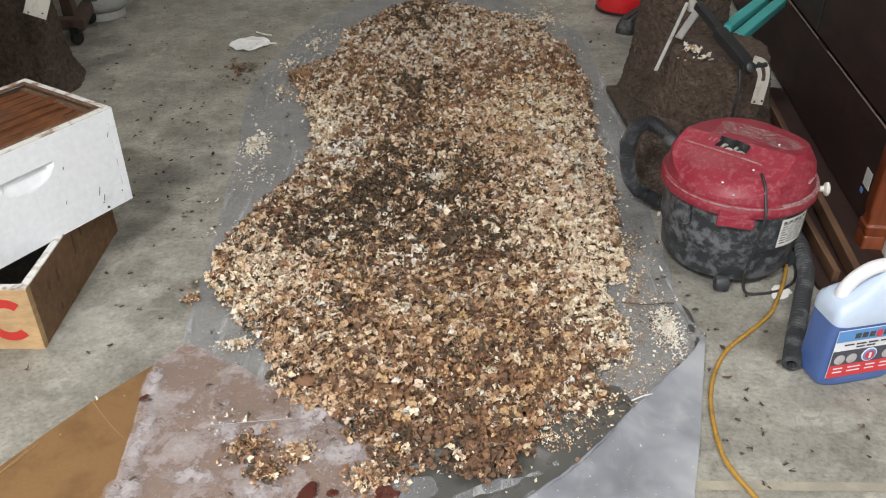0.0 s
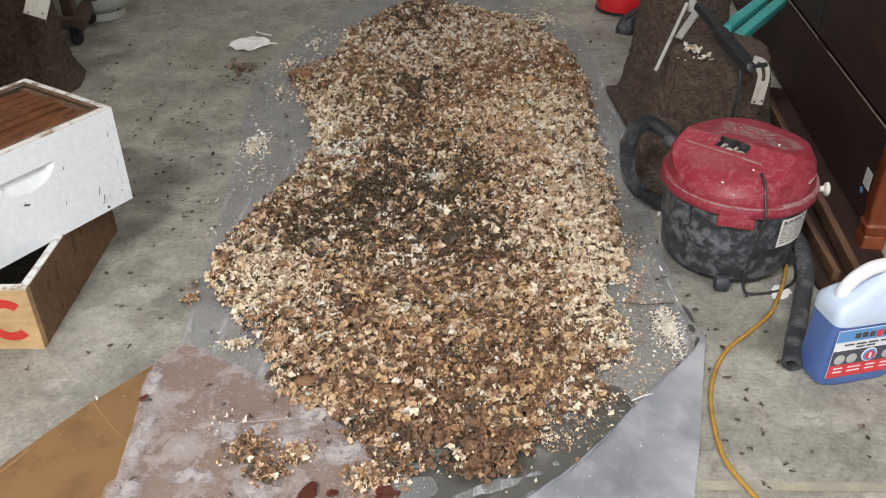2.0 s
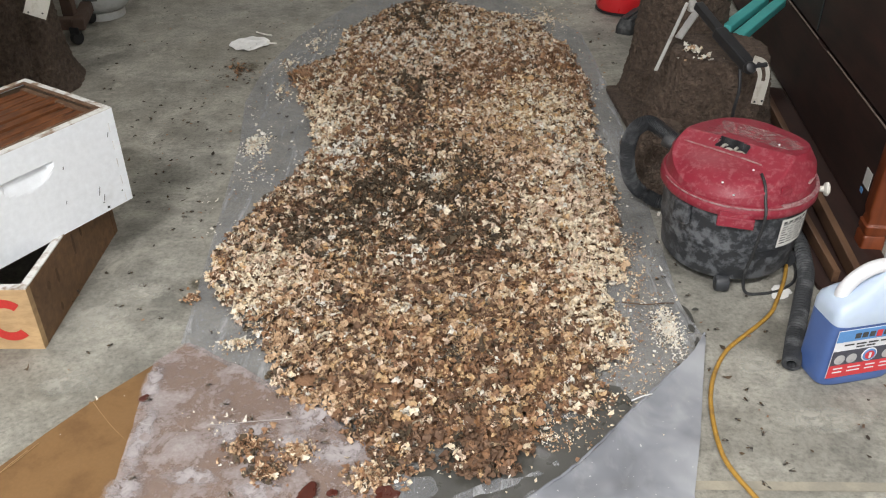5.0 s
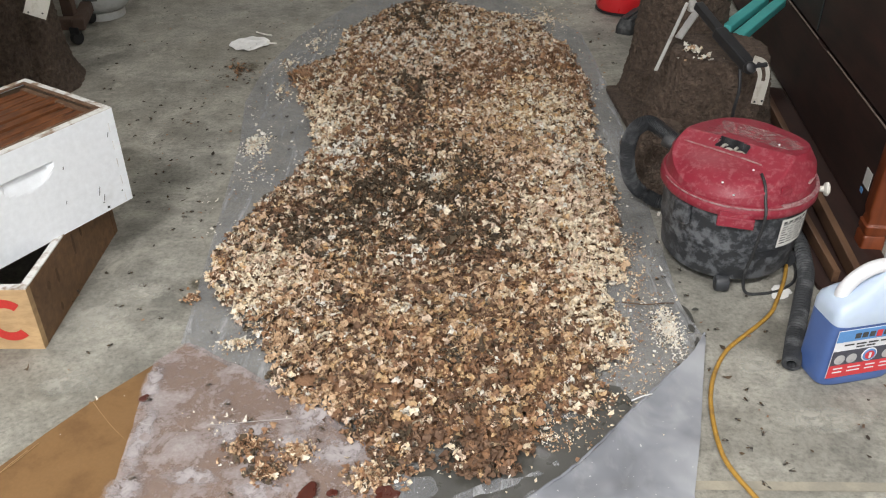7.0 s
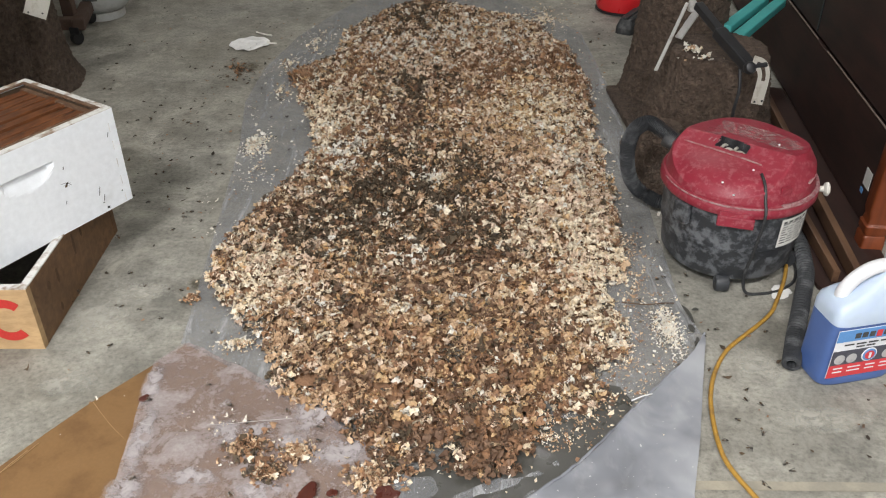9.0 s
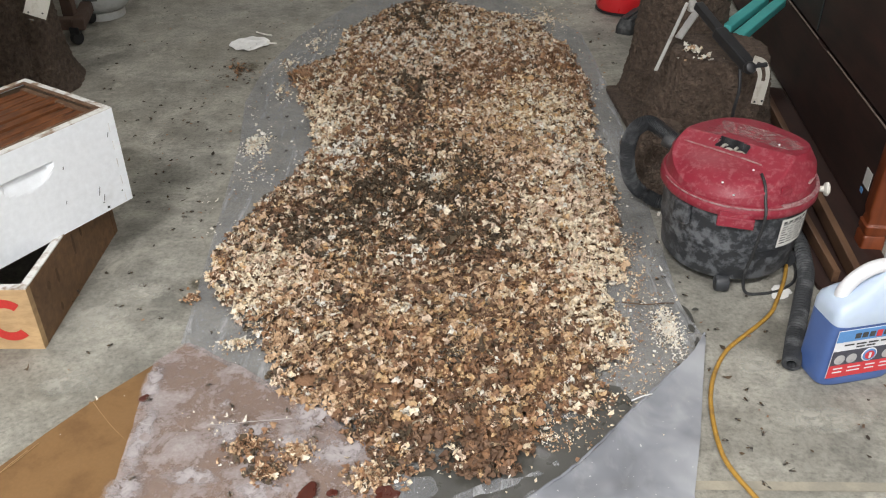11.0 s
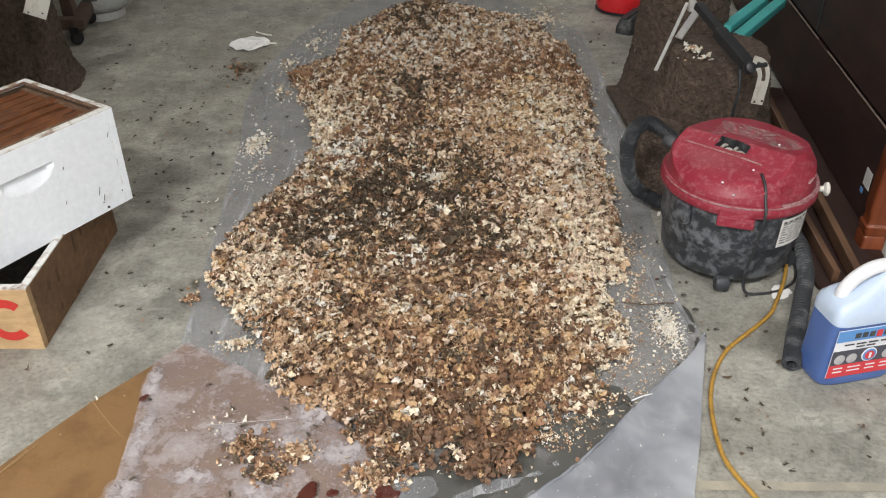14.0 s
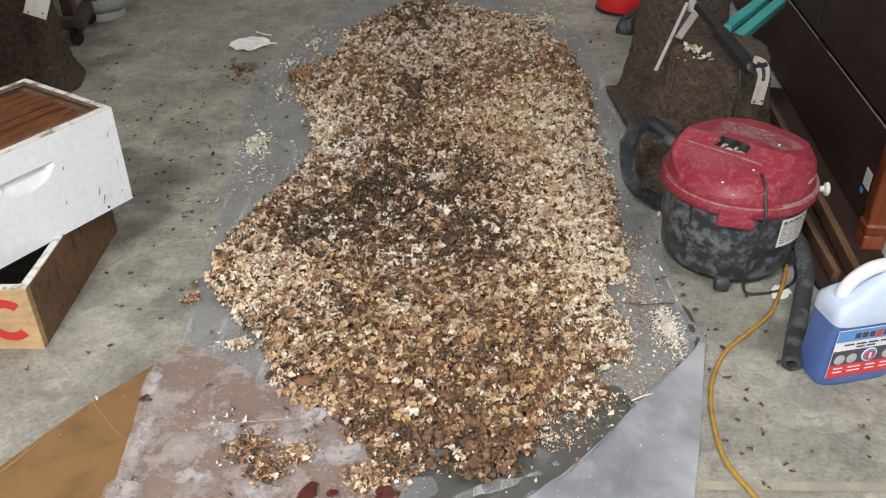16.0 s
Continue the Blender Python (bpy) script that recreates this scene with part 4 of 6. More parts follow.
def heap():
    r = np.random.RandomState(12)
    # the bed under the loose flakes
    bed = sheet(HEAP, 0.04, lambda x, y: float(max(0.007, heap_height(np.array([x]), np.array([y]))[0][0] - 0.012)))
    thin = [f for f in bed.faces if heap_height(np.array([f.calc_center_median().x]), np.array([f.calc_center_median().y]))[1][0] < 0.045]
    bmesh.ops.delete(bed, geom=thin, context="FACES")
    ob = tagged(link("wax_heap", bed, WAX_RUST), "low heap of crushed brown and cream wax comb on plastic", "wax heap", kind="stuff")
    # lumps of torn comb, each a tuft of crumpled scraps of much the same colour
    n = 30000
    x, y = r.uniform(-0.64, 0.58, n), r.uniform(1.04, 4.02, n)
    h, d = heap_height(x, y)
    keep = d > r.uniform(-0.004, 0.012, n)
    x, y, h = x[keep], y[keep], h[keep]
    n = len(x)
    wide = np.clip(r.lognormal(math.log(0.0088), 0.40, n), 0.004, 0.024)
    lump_tone, rise = pick_tone(x, y, r), r.uniform(-0.006, 0.007, n)
    for name, each, big, seed, stray in (("wax_scraps", 4, 0.0060, 3, 0.12), ("wax_flakes", 5, 0.0026, 4, 0.20)):
        m = n * each
        a, q = r.uniform(0, math.tau, m), np.sqrt(r.uniform(0, 1, m))
        ww = np.repeat(wide, each)
        fx, fy = np.repeat(x, each) + ww * q * np.cos(a), np.repeat(y, each) + ww * q * np.sin(a)
        fz = np.repeat(h + rise, each) + ww * 0.8 * (1 - q * q) + r.uniform(-0.002, 0.002, m)
        tone = np.repeat(lump_tone, each)
        tone = np.where(r.uniform(0, 1, m) < stray, pick_tone(fx, fy, r), tone)
        if each == 5:
            tone = np.where(r.uniform(0, 1, m) < 0.18, r.choice((0, 1, 1, 2), m), tone)
        lean = np.stack((q * np.cos(a), q * np.sin(a)), 1) * 0.6 + r.normal(0, 0.68, (m, 2))
        size = np.clip(r.lognormal(math.log(big), 0.32, m), big * 0.45, big * 2.2)
        fl = curls(name, fx, fy, fz, size, seed, tone, lean) if each == 4 else flakes(name, fx, fy, fz + 0.001, size, seed, tone=tone, lean=lean)
        fl.parent = ob
        fl["kind"] = "stuff"
    # crumbs strewn past the edge
    n = 16000
    x, y = r.uniform(-0.75, 0.75, n), r.uniform(1.0, 4.15, n)
    d = outline_inside(HEAP, x, y)
    keep = (d < 0.01) & (r.uniform(0, 1, n) < np.exp(d / np.where(x > 0.2, 0.030, 0.022)) * np.where(x > 0.25, 0.6, 0.25)) & (y < 3.95)
    x, y = x[keep], y[keep]
    cr = flakes("wax_crumbs", x, y, np.full(len(x), 0.011), np.clip(r.lognormal(math.log(0.0027), 0.35, len(x)), 0.0014, 0.0055), 8, 0.4, (0.04, 0.06, 0.15, 0.45, 0.3))
    cr.parent = ob
    cr["kind"] = "stuff"
    # fine crumbs at the heap's wet foot
    n = 15000
    x, y = r.uniform(0.20, 0.56, n), r.uniform(1.16, 1.95, n)
    d = heap_height(x, y)[1]
    keep = (d < 0.035) & (d > -0.10) & (r.uniform(0, 1, n) < np.exp(np.minimum(d, 0) / 0.04) * (0.7 + 0.6 * wave(x, y, 15, 0.04)))
    x, y, d = x[keep], y[keep], d[keep]
    fine = flakes("wax_crumbs", x, y, 0.011 + 0.035 * np.clip(d / 0.06, 0, 1), np.clip(r.lognormal(math.log(0.0018), 0.35, len(x)), 0.001, 0.004), 18, 0.4, (0.08, 0.20, 0.37, 0.28, 0.07))
    fine.parent = ob
    fine["kind"] = "stuff"
    # flecks on the bare film
    n = 6000
    x, y = r.uniform(-0.70, -0.40, n), r.uniform(1.95, 3.7, n)
    d = outline_inside(HEAP, x, y)
    keep = (d < 0.0) & (d > -0.2) & (r.uniform(0, 1, n) < 0.05 * np.exp(1.8 * wave(x, y, 17, 0.06)))
    x, y = x[keep], y[keep]
    fleck = flakes("wax_crumbs", x, y, np.full(len(x), 0.0095), np.clip(r.lognormal(math.log(0.0021), 0.45, len(x)), 0.001, 0.006), 28, 0.3, (0.03, 0.02, 0.02, 0.13, 0.80))
    fleck.parent = ob
    fleck["kind"] = "stuff"


heap()


def clump(seed, cx, cy, rx, ry, z, n, size, tones, label):
    r = np.random.RandomState(seed)
    a, q = r.uniform(0, math.tau, n), np.abs(r.normal(0, 0.62, n))
    x, y = cx + rx * q * np.cos(a), cy + ry * q * np.sin(a)
    h = z + 0.012 * np.clip(1 - q, 0, 1)
    ob = curls("wax_clump", x, y, h, np.clip(r.lognormal(math.log(size * 1.25), 0.4, n), 0.0015, 0.014), seed + 1, FIVE[r.choice(5, n, p=tones)], r.normal(0, 0.5, (n, 2)))
    tagged(ob, label, "wax", "stray wax clumps", "stuff")


BROWNISH, PALE = (0.15, 0.35, 0.3, 0.18, 0.02), (0.0, 0.03, 0.15, 0.55, 0.27)
for k, (x, y, rx, ry, z, n, size, tones, label) in enumerate((
        (-0.385, 1.165, 0.035, 0.03, 0.022, 352, 0.0038, (0.25, 0.45, 0.25, 0.05, 0.0), "small clump of brown wax on crumpled plastic"),
        (-0.335, 1.10, 0.03, 0.025, 0.022, 330, 0.0034, (0.3, 0.4, 0.2, 0.1, 0.0), "small clump of dark wax on crumpled plastic"),
        (-0.285, 1.145, 0.045, 0.03, 0.021, 300, 0.0028, (0.05, 0.25, 0.55, 0.15, 0.0), "thin scatter of tan wax on crumpled plastic"),
        (-0.13, 1.09, 0.05, 0.04, 0.02, 660, 0.0034, BROWNISH, "clump of brown wax at the heap's foot"),
        (-0.612, 2.50, 0.040, 0.075, 0.009, 520, 0.0034, (0.0, 0.0, 0.03, 0.22, 0.75), "pale clump of wax crumbs on plastic"),
        (-0.575, 2.33, 0.05, 0.10, 0.008, 60, 0.0022, PALE, "pale wax crumbs strewn on plastic"),
        (-0.60, 2.95, 0.04, 0.12, 0.008, 60, 0.0028, PALE, "pale wax crumbs strewn on plastic"),
        (-0.60, 3.2, 0.05, 0.1, 0.008, 110, 0.0028, PALE, "pale wax crumbs strewn on plastic"),
        (-0.53, 3.45, 0.06, 0.2, 0.008, 150, 0.0028, PALE, "pale wax crumbs strewn on plastic"),
        (-0.615, 1.665, 0.018, 0.02, 0.008, 110, 0.0031, (0.1, 0.3, 0.5, 0.1, 0), "small tan crumb of wax on concrete"),
        (-0.465, 1.49, 0.05, 0.022, 0.009, 264, 0.0025, PALE, "pale wax crumbs strewn on plastic"),
        (0.520, 1.535, 0.034, 0.10, 0.012, 1300, 0.0017, (0.0, 0.0, 0.04, 0.16, 0.8), "white wax crumbs on the plastic edge"),
        (0.45, 3.75, 0.12, 0.22, 0.008, 440, 0.0031, PALE, "pale wax crumbs strewn on plastic"),
        (0.0, 4.12, 0.2, 0.06, 0.01, 572, 0.0050, (0.05, 0.2, 0.4, 0.3, 0.05), "tan wax flakes beyond the heap"),
        (0.20, 1.19, 0.11, 0.03, 0.012, 240, 0.0014, (0.05, 0.15, 0.35, 0.35, 0.1), "pale wax crumbs in the wet patch"))):
    clump(100 + 2 * k, x, y, rx, ry, z, n, size, tones, label)


clump(262, -0.44, 1.22, 0.20, 0.14, 0.0185, 45, 0.0020, (0.0, 0.0, 0.0, 0.2, 0.8), "tiny white wax specks on crumpled plastic")
clump(240, -0.80, 3.17, 0.05, 0.09, 0.004, 60, 0.0045, (0.65, 0.35, 0, 0, 0), "brown chips strewn on stained concrete")


# ---- the shop vacuum ----
def rounded(w, d, z, e=5.0, n=40, cx=0.0):
    out = []
    for i in range(n):
        a = math.tau * i / n
        c, s = math.cos(a), math.sin(a)
        out.append((cx + w / 2 * math.copysign(abs(c) ** (2 / e), c), d / 2 * math.copysign(abs(s) ** (2 / e), s), z))
    return out


def loft(rings, bm=None):
    bm = bm or bmesh.new()
    vs = [[bm.verts.new(p) for p in ring] for ring in rings]
    for p, q in zip(vs, vs[1:]):
        for i in range(len(p)):
            j = (i + 1) % len(p)
            bm.faces.new((p[i], p[j], q[j], q[i]))
    bm.faces.new(vs[0][::-1])
    bm.faces.new(vs[-1])
    return bm


def vacuum():
    vac = thing("shop_vacuum", pose(0.734, 1.855, 0) @ Matrix.Diagonal((1.05, 1.05, 1, 1)), "dusty red and black shop vacuum with grey hose", "vacuum")
    tank = part("tank", lathe([(0.125, 0.030), (0.146, 0.034), (0.154, 0.046), (0.158, 0.10), (0.162, 0.125), (0.165, 0.127), (0.166, 0.20), (0.169, 0.236)], 64), VAC_BLACK, vac,
                "dusty black plastic drum", True)
    lb = bmesh.new()
    seg = 10
    for i in range(seg):
        a0, a1 = [radians(-70 + 30 * q / seg) for q in (i, i + 1)]
        lb.faces.new([lb.verts.new((r * math.cos(a), r * math.sin(a), z)) for r, a, z in ((0.1664, a0, 0.134), (0.1664, a1, 0.134), (0.1690, a1, 0.212), (0.1690, a0, 0.212))])
    bmesh.ops.remove_doubles(lb, verts=lb.verts, dist=1e-5)
    part("label", lb, STICKER, tank, "white paper label with rows of print")
    rows = random.Random(3)
    for j in range(9):
        ib = bmesh.new()
        z = 0.206 - j * 0.0074
        at = -68
        while at < -45:
            w = rows.uniform(2, 7)
            lo, hi = radians(at), radians(min(at + w, -42))
            hgt = 0.006 if j == 0 else 0.003
            rr = 0.1697 - (0.212 - z) * 0.036
            ib.faces.new([ib.verts.new((rr * math.cos(a), rr * math.sin(a), zz)) for a, zz in ((lo, z - hgt), (hi, z - hgt), (hi, z), (lo, z))])
            at += w + rows.uniform(1, 2.5)
        part("print_bar", ib, INK, tank)

    slot_c, slot_s = math.cos(radians(-43)), math.sin(radians(-43))

    def in_slot(x, y):
        u, v = (x + 0.033) * slot_c + (y + 0.018) * slot_s, -(x + 0.033) * slot_s + (y + 0.018) * slot_c
        return abs(u) < 0.036 and abs(v) < 0.0135 - 0.004 * max(0.0, u / 0.036)

    def hood(x, y):
        """The hood's height: a low shoulder, and beyond a straight ridge a raised motor cover with flat faces."""
        rr = math.hypot(x, y)
        low = 0.252 + 0.068 * max(0.0, 1 - (rr / 0.1685) ** 3.4) ** 0.5
        beyond = (x + 0.130) * 0.68 + (y - 0.037) * 0.733
        a = math.atan2(y, x)
        edge = 0.136 * (1 - 0.05 * math.cos(4 * (a - 0.55)))
        top = min(0.321 + 0.55 * beyond, 0.341 - 0.08 * y - 0.03 * x, 0.336 - 1.7 * (rr - edge), 0.254 + 7 * (0.1685 - rr))
        k = 0.004
        m = max(low, top)
        return m + k * math.log(math.exp((low - m) / k) + math.exp((top - m) / k)) - k * 0.2
    rim = part("lid_rim", lathe([(0.164, 0.224), (0.176, 0.225), (0.1795, 0.230), (0.1795, 0.246), (0.174, 0.254), (0.164, 0.256)], 64), VAC_RED, vac, "red plastic skirt with white dust", True)
    tube_ring = [(0.1765 * math.cos(a), 0.1765 * math.sin(a), 0.2515) for a in [radians(-175 + 12.5 * k) for k in range(14)]]
    part("dust_line", tube(tube_ring, 0.0022, 90, 5), VAC_DUST_AND_HIGHLIGHT, rim, "pale dust caught on the ledge")
    hb, rings, seg = bmesh.new(), 84, 200
    grid = []
    for i in range(rings + 1):
        rr = max(0.0005, 0.1685 * math.sin(i / rings * math.pi / 2))
        row = []
        for j in range(seg):
            a = math.tau * j / seg
            px, py = rr * math.cos(a), rr * math.sin(a)
            row.append(hb.verts.new((px, py, hood(px, py) - (0.016 if in_slot(px, py) else 0.0))))
        grid.append(row)
    for p, q in zip(grid, grid[1:]):
        for j in range(seg):
            f = hb.faces.new((p[j], q[j], q[(j + 1) % seg], p[(j + 1) % seg]))
            # faces of the recess are painted black for the darkness inside it
            f.material_index = 1 if any(in_slot(v.co.x, v.co.y) for v in f.verts) else 0
    hb.faces.new(grid[0])
    lid = part("lid", hb, [VAC_RED, BLACK_METAL_AND_SHADE], vac, "scuffed red plastic motor hood, its carrying slot painted dark", True)
    for cx, cy, rx, ry, turn in ((0.035, 0.030, 0.095, 0.050, -50), (-0.045, 0.055, 0.04, 0.03, 20), (0.07, -0.03, 0.045, 0.03, -40)):
        c, q = math.cos(radians(turn)), math.sin(radians(turn))
        ring = []
        for k in range(34):
            a = math.tau * k / 34
            u, v = rx * (1 + 0.16 * math.sin(3 * a)) * math.cos(a), ry * (1 + 0.2 * math.sin(2 * a + 1)) * math.sin(a)
            ring.append((cx + u * c - v * q, cy + u * q + v * c))
        ds = sheet(ring, 0.008, lambda x, y: hood(x, y) + 0.0012)
        bmesh.ops.delete(ds, geom=[f for f in ds.faces if in_slot(f.calc_center_median().x, f.calc_center_median().y)], context="FACES")
        part("dust_patch", ds, DUST_FILM, vac, "thin pale dust on top", True)
    for u, v, turn in ((-0.022, 0.003, 0.5), (-0.008, -0.003, -0.3), (0.006, 0.004, 0.9), (0.020, -0.002, -0.6)):
        x, y = -0.033 + u * slot_c - v * slot_s, -0.018 + u * slot_s + v * slot_c
        c, q = 0.009 * math.cos(turn), 0.009 * math.sin(turn)
        z = hood(x, y) - 0.010
        part("wound_cord", tube([(x - c, y - q, z - 0.004), (x, y, z), (x + c, y + q, z - 0.004)], 0.0036, 12, 8), ZINC, lid, "pale cord wound inside the slot", True)
    line = [(-0.130, 0.037), (-0.095, 0.005), (-0.060, -0.028), (-0.025, -0.060), (0.010, -0.093)]
    # the ridge's pale colour imitates the highlight along it
    part("moulding", tube([(x, y, hood(x, y) + 0.0006) for x, y in line], 0.0022, 40, 6), VAC_DUST_AND_HIGHLIGHT, lid, "moulded ridge with its highlight painted pale", True)
    for k in range(3):
        x, y = -0.080 + k * 0.008, 0.016 - k * 0.007
        part("vent", tube([(x, y, hood(x, y) + 0.0005), (x + 0.008, y + 0.005, hood(x + 0.008, y + 0.005) + 0.0005)], 0.0016, 6, 5), VAC_DUST_AND_HIGHLIGHT, lid)
    band = [(0.1725 * math.cos(a), 0.1725 * math.sin(a), 0.2548) for a in [radians(-75 + 8 * k) for k in range(12)]]
    part("dust_line", tube(band, 0.0042, 70, 6), VAC_DUST_AND_HIGHLIGHT, rim, "drift of pale dust on the ledge", True)
    for a, z, w, mat in ((-72, 0.288, 0.028, VAC_RED), (-38, 0.288, 0.05, VAC_DUST_AND_HIGHLIGHT)):
        b = box((w, 0.006, 0.02 if mat is VAC_RED else 0.003), (0, 0, 0), 0.0014)
        ob = part("vent", b, mat, lid)
        ob.matrix_local = pose(0.163 * math.cos(radians(a)), 0.163 * math.sin(radians(a)), z, 0, 0, a + 90)
    for a, w, z, h, mat, lab in ((-107, 0.080, 0.216, 0.028, VAC_RED, "red plastic latch tab"), (-148, 0.045, 0.198, 0.05, VAC_BLACK, "black plastic latch"), (62, 0.06, 0.2, 0.04, VAC_BLACK, "black plastic latch")):
        ob = part("latch", box((w, 0.014, h), (0, 0, 0), 0.004), mat, vac, lab)
        r = 0.177
        ob.matrix_local = pose(r * math.cos(radians(a)), r * math.sin(radians(a)), z, 0, 0, a + 90)
    badge = box((0.066, 0.003, 0.012), (0, 0, 0), 0.001)
    ob = part("badge", badge, VAC_RED, rim, "worn moulded badge")
    ob.matrix_local = pose(0.1795 * math.cos(radians(-108)), 0.1795 * math.sin(radians(-108)), 0.234, 0, 0, -18)
    for a in (-107, -15, 75, 130):
        fork = part("caster", box((0.036, 0.036, 0.022), (0, 0, 0.031), 0.004), VAC_BLACK, vac)
        fork.matrix_local = pose(0.135 * math.cos(radians(a)), 0.135 * math.sin(radians(a)), 0, 0, 0, a)
        wheel = lathe([(0.012, -0.016), (0.021, -0.015), (0.0235, -0.010), (0.0235, 0.010), (0.021, 0.015), (0.012, 0.016)], 20)
        w = part("wheel", wheel, GREY_HOSE, fork, "", True)
        w.matrix_local = pose(0.012, 0, 0.0236, 90, 0, 10)
    knob = lathe([(0.006, -0.03), (0.008, 0.0), (0.016, 0.004), (0.018, 0.01), (0.012, 0.014)], 18)
    ob = part("knob", knob, [BONE], vac, "white-capped side knob", True)
    ob.matrix_local = pose(0.206, -0.006, 0.206, 0, 90, -8)
    cuff = lathe([(0.0195, 0), (0.0215, 0.004), (0.0215, 0.03), (0.0195, 0.034)], 20)
    ob = part("hose_cuff", cuff, RUBBER, vac, "", True)
    ob.matrix_local = pose(-0.132, 0.082, 0.284, 0, -70, -35)
    path = [(-0.112, 0.078, 0.280), (-0.155, 0.100, 0.304), (-0.195, 0.128, 0.322), (-0.226, 0.142, 0.292), (-0.230, 0.165, 0.220), (-0.208, 0.205, 0.130), (-0.178, 0.232, 0.072), (-0.148, 0.225, 0.050), (-0.105, 0.190, 0.045),
            (-0.010, 0.215, 0.026), (0.115, 0.195, 0.024), (0.200, 0.095, 0.024), (0.177, -0.081, 0.0235), (0.122, -0.213, 0.0235), (0.058, -0.350, 0.0235), (0.021, -0.435, 0.0235)]
    part("hose", tube(path, 0.0128, 880, 16, 0.0068, 4, None, 0.05), GREY_HOSE, vac, "ribbed grey vacuum hose with an open end")
    cord = [(0.004, -0.118, 0.312), (0.004, -0.150, 0.300), (0.004, -0.170, 0.272), (0.004, -0.188, 0.235), (0.0, -0.180, 0.14), (-0.004, -0.168, 0.06), (0.008, -0.166, 0.012), (0.04, -0.166, 0.005), (0.10, -0.150, 0.005),
            (0.15, -0.100, 0.005), (0.165, -0.02, 0.006), (0.12, 0.04, 0.006)]
    part("power_cord", tube(cord, 0.0036, 110, 8), RUBBER, vac, "grey rubber power cord hanging down", True)
    dr = random.Random(6)
    # four small white specks on the lid
    for a, rr, z in ((-100, 0.14, 0.334), (-122, 0.162, 0.302), (-112, 0.166, 0.278), (-60, 0.09, 0.366)):
        d = lathe([(0.0008, -0.002), (0.0024, -0.001), (0.0026, 0.0006), (0.0008, 0.002)], 8)
        ob = part("white_speck", d, LABEL_WHITE, lid)
        ob.matrix_local = pose(rr * math.cos(radians(a)), rr * math.sin(radians(a)), z, dr.uniform(-40, 40), 0, 0)


vacuum()

cable = [(0.60, 0.99, 0.007), (0.575, 1.046, 0.007), (0.548, 1.12, 0.007), (0.542, 1.173, 0.007), (0.548, 1.245, 0.007), (0.562, 1.317, 0.007), (0.59, 1.39, 0.007), (0.635, 1.462, 0.007), (0.69, 1.515, 0.007),
         (0.733, 1.553, 0.007), (0.78, 1.60, 0.007), (0.812, 1.651, 0.008), (0.855, 1.73, 0.010), (0.885, 1.80, 0.008), (0.93, 1.92, 0.007), (1.0, 2.1, 0.007)]
tagged(link("extension_cord", tube(cable, 0.0048, 160, 10), YELLOW_CORD, None, True), "dirty yellow extension cord snaking over concrete", "extension cord")

pc = smear(9, 0.835, 1.69, 0.028, 0.026, 20, 0.0035)
tagged(link("paper_scrap", pc, PAPER), "torn scrap of white paper under the cord", "paper")


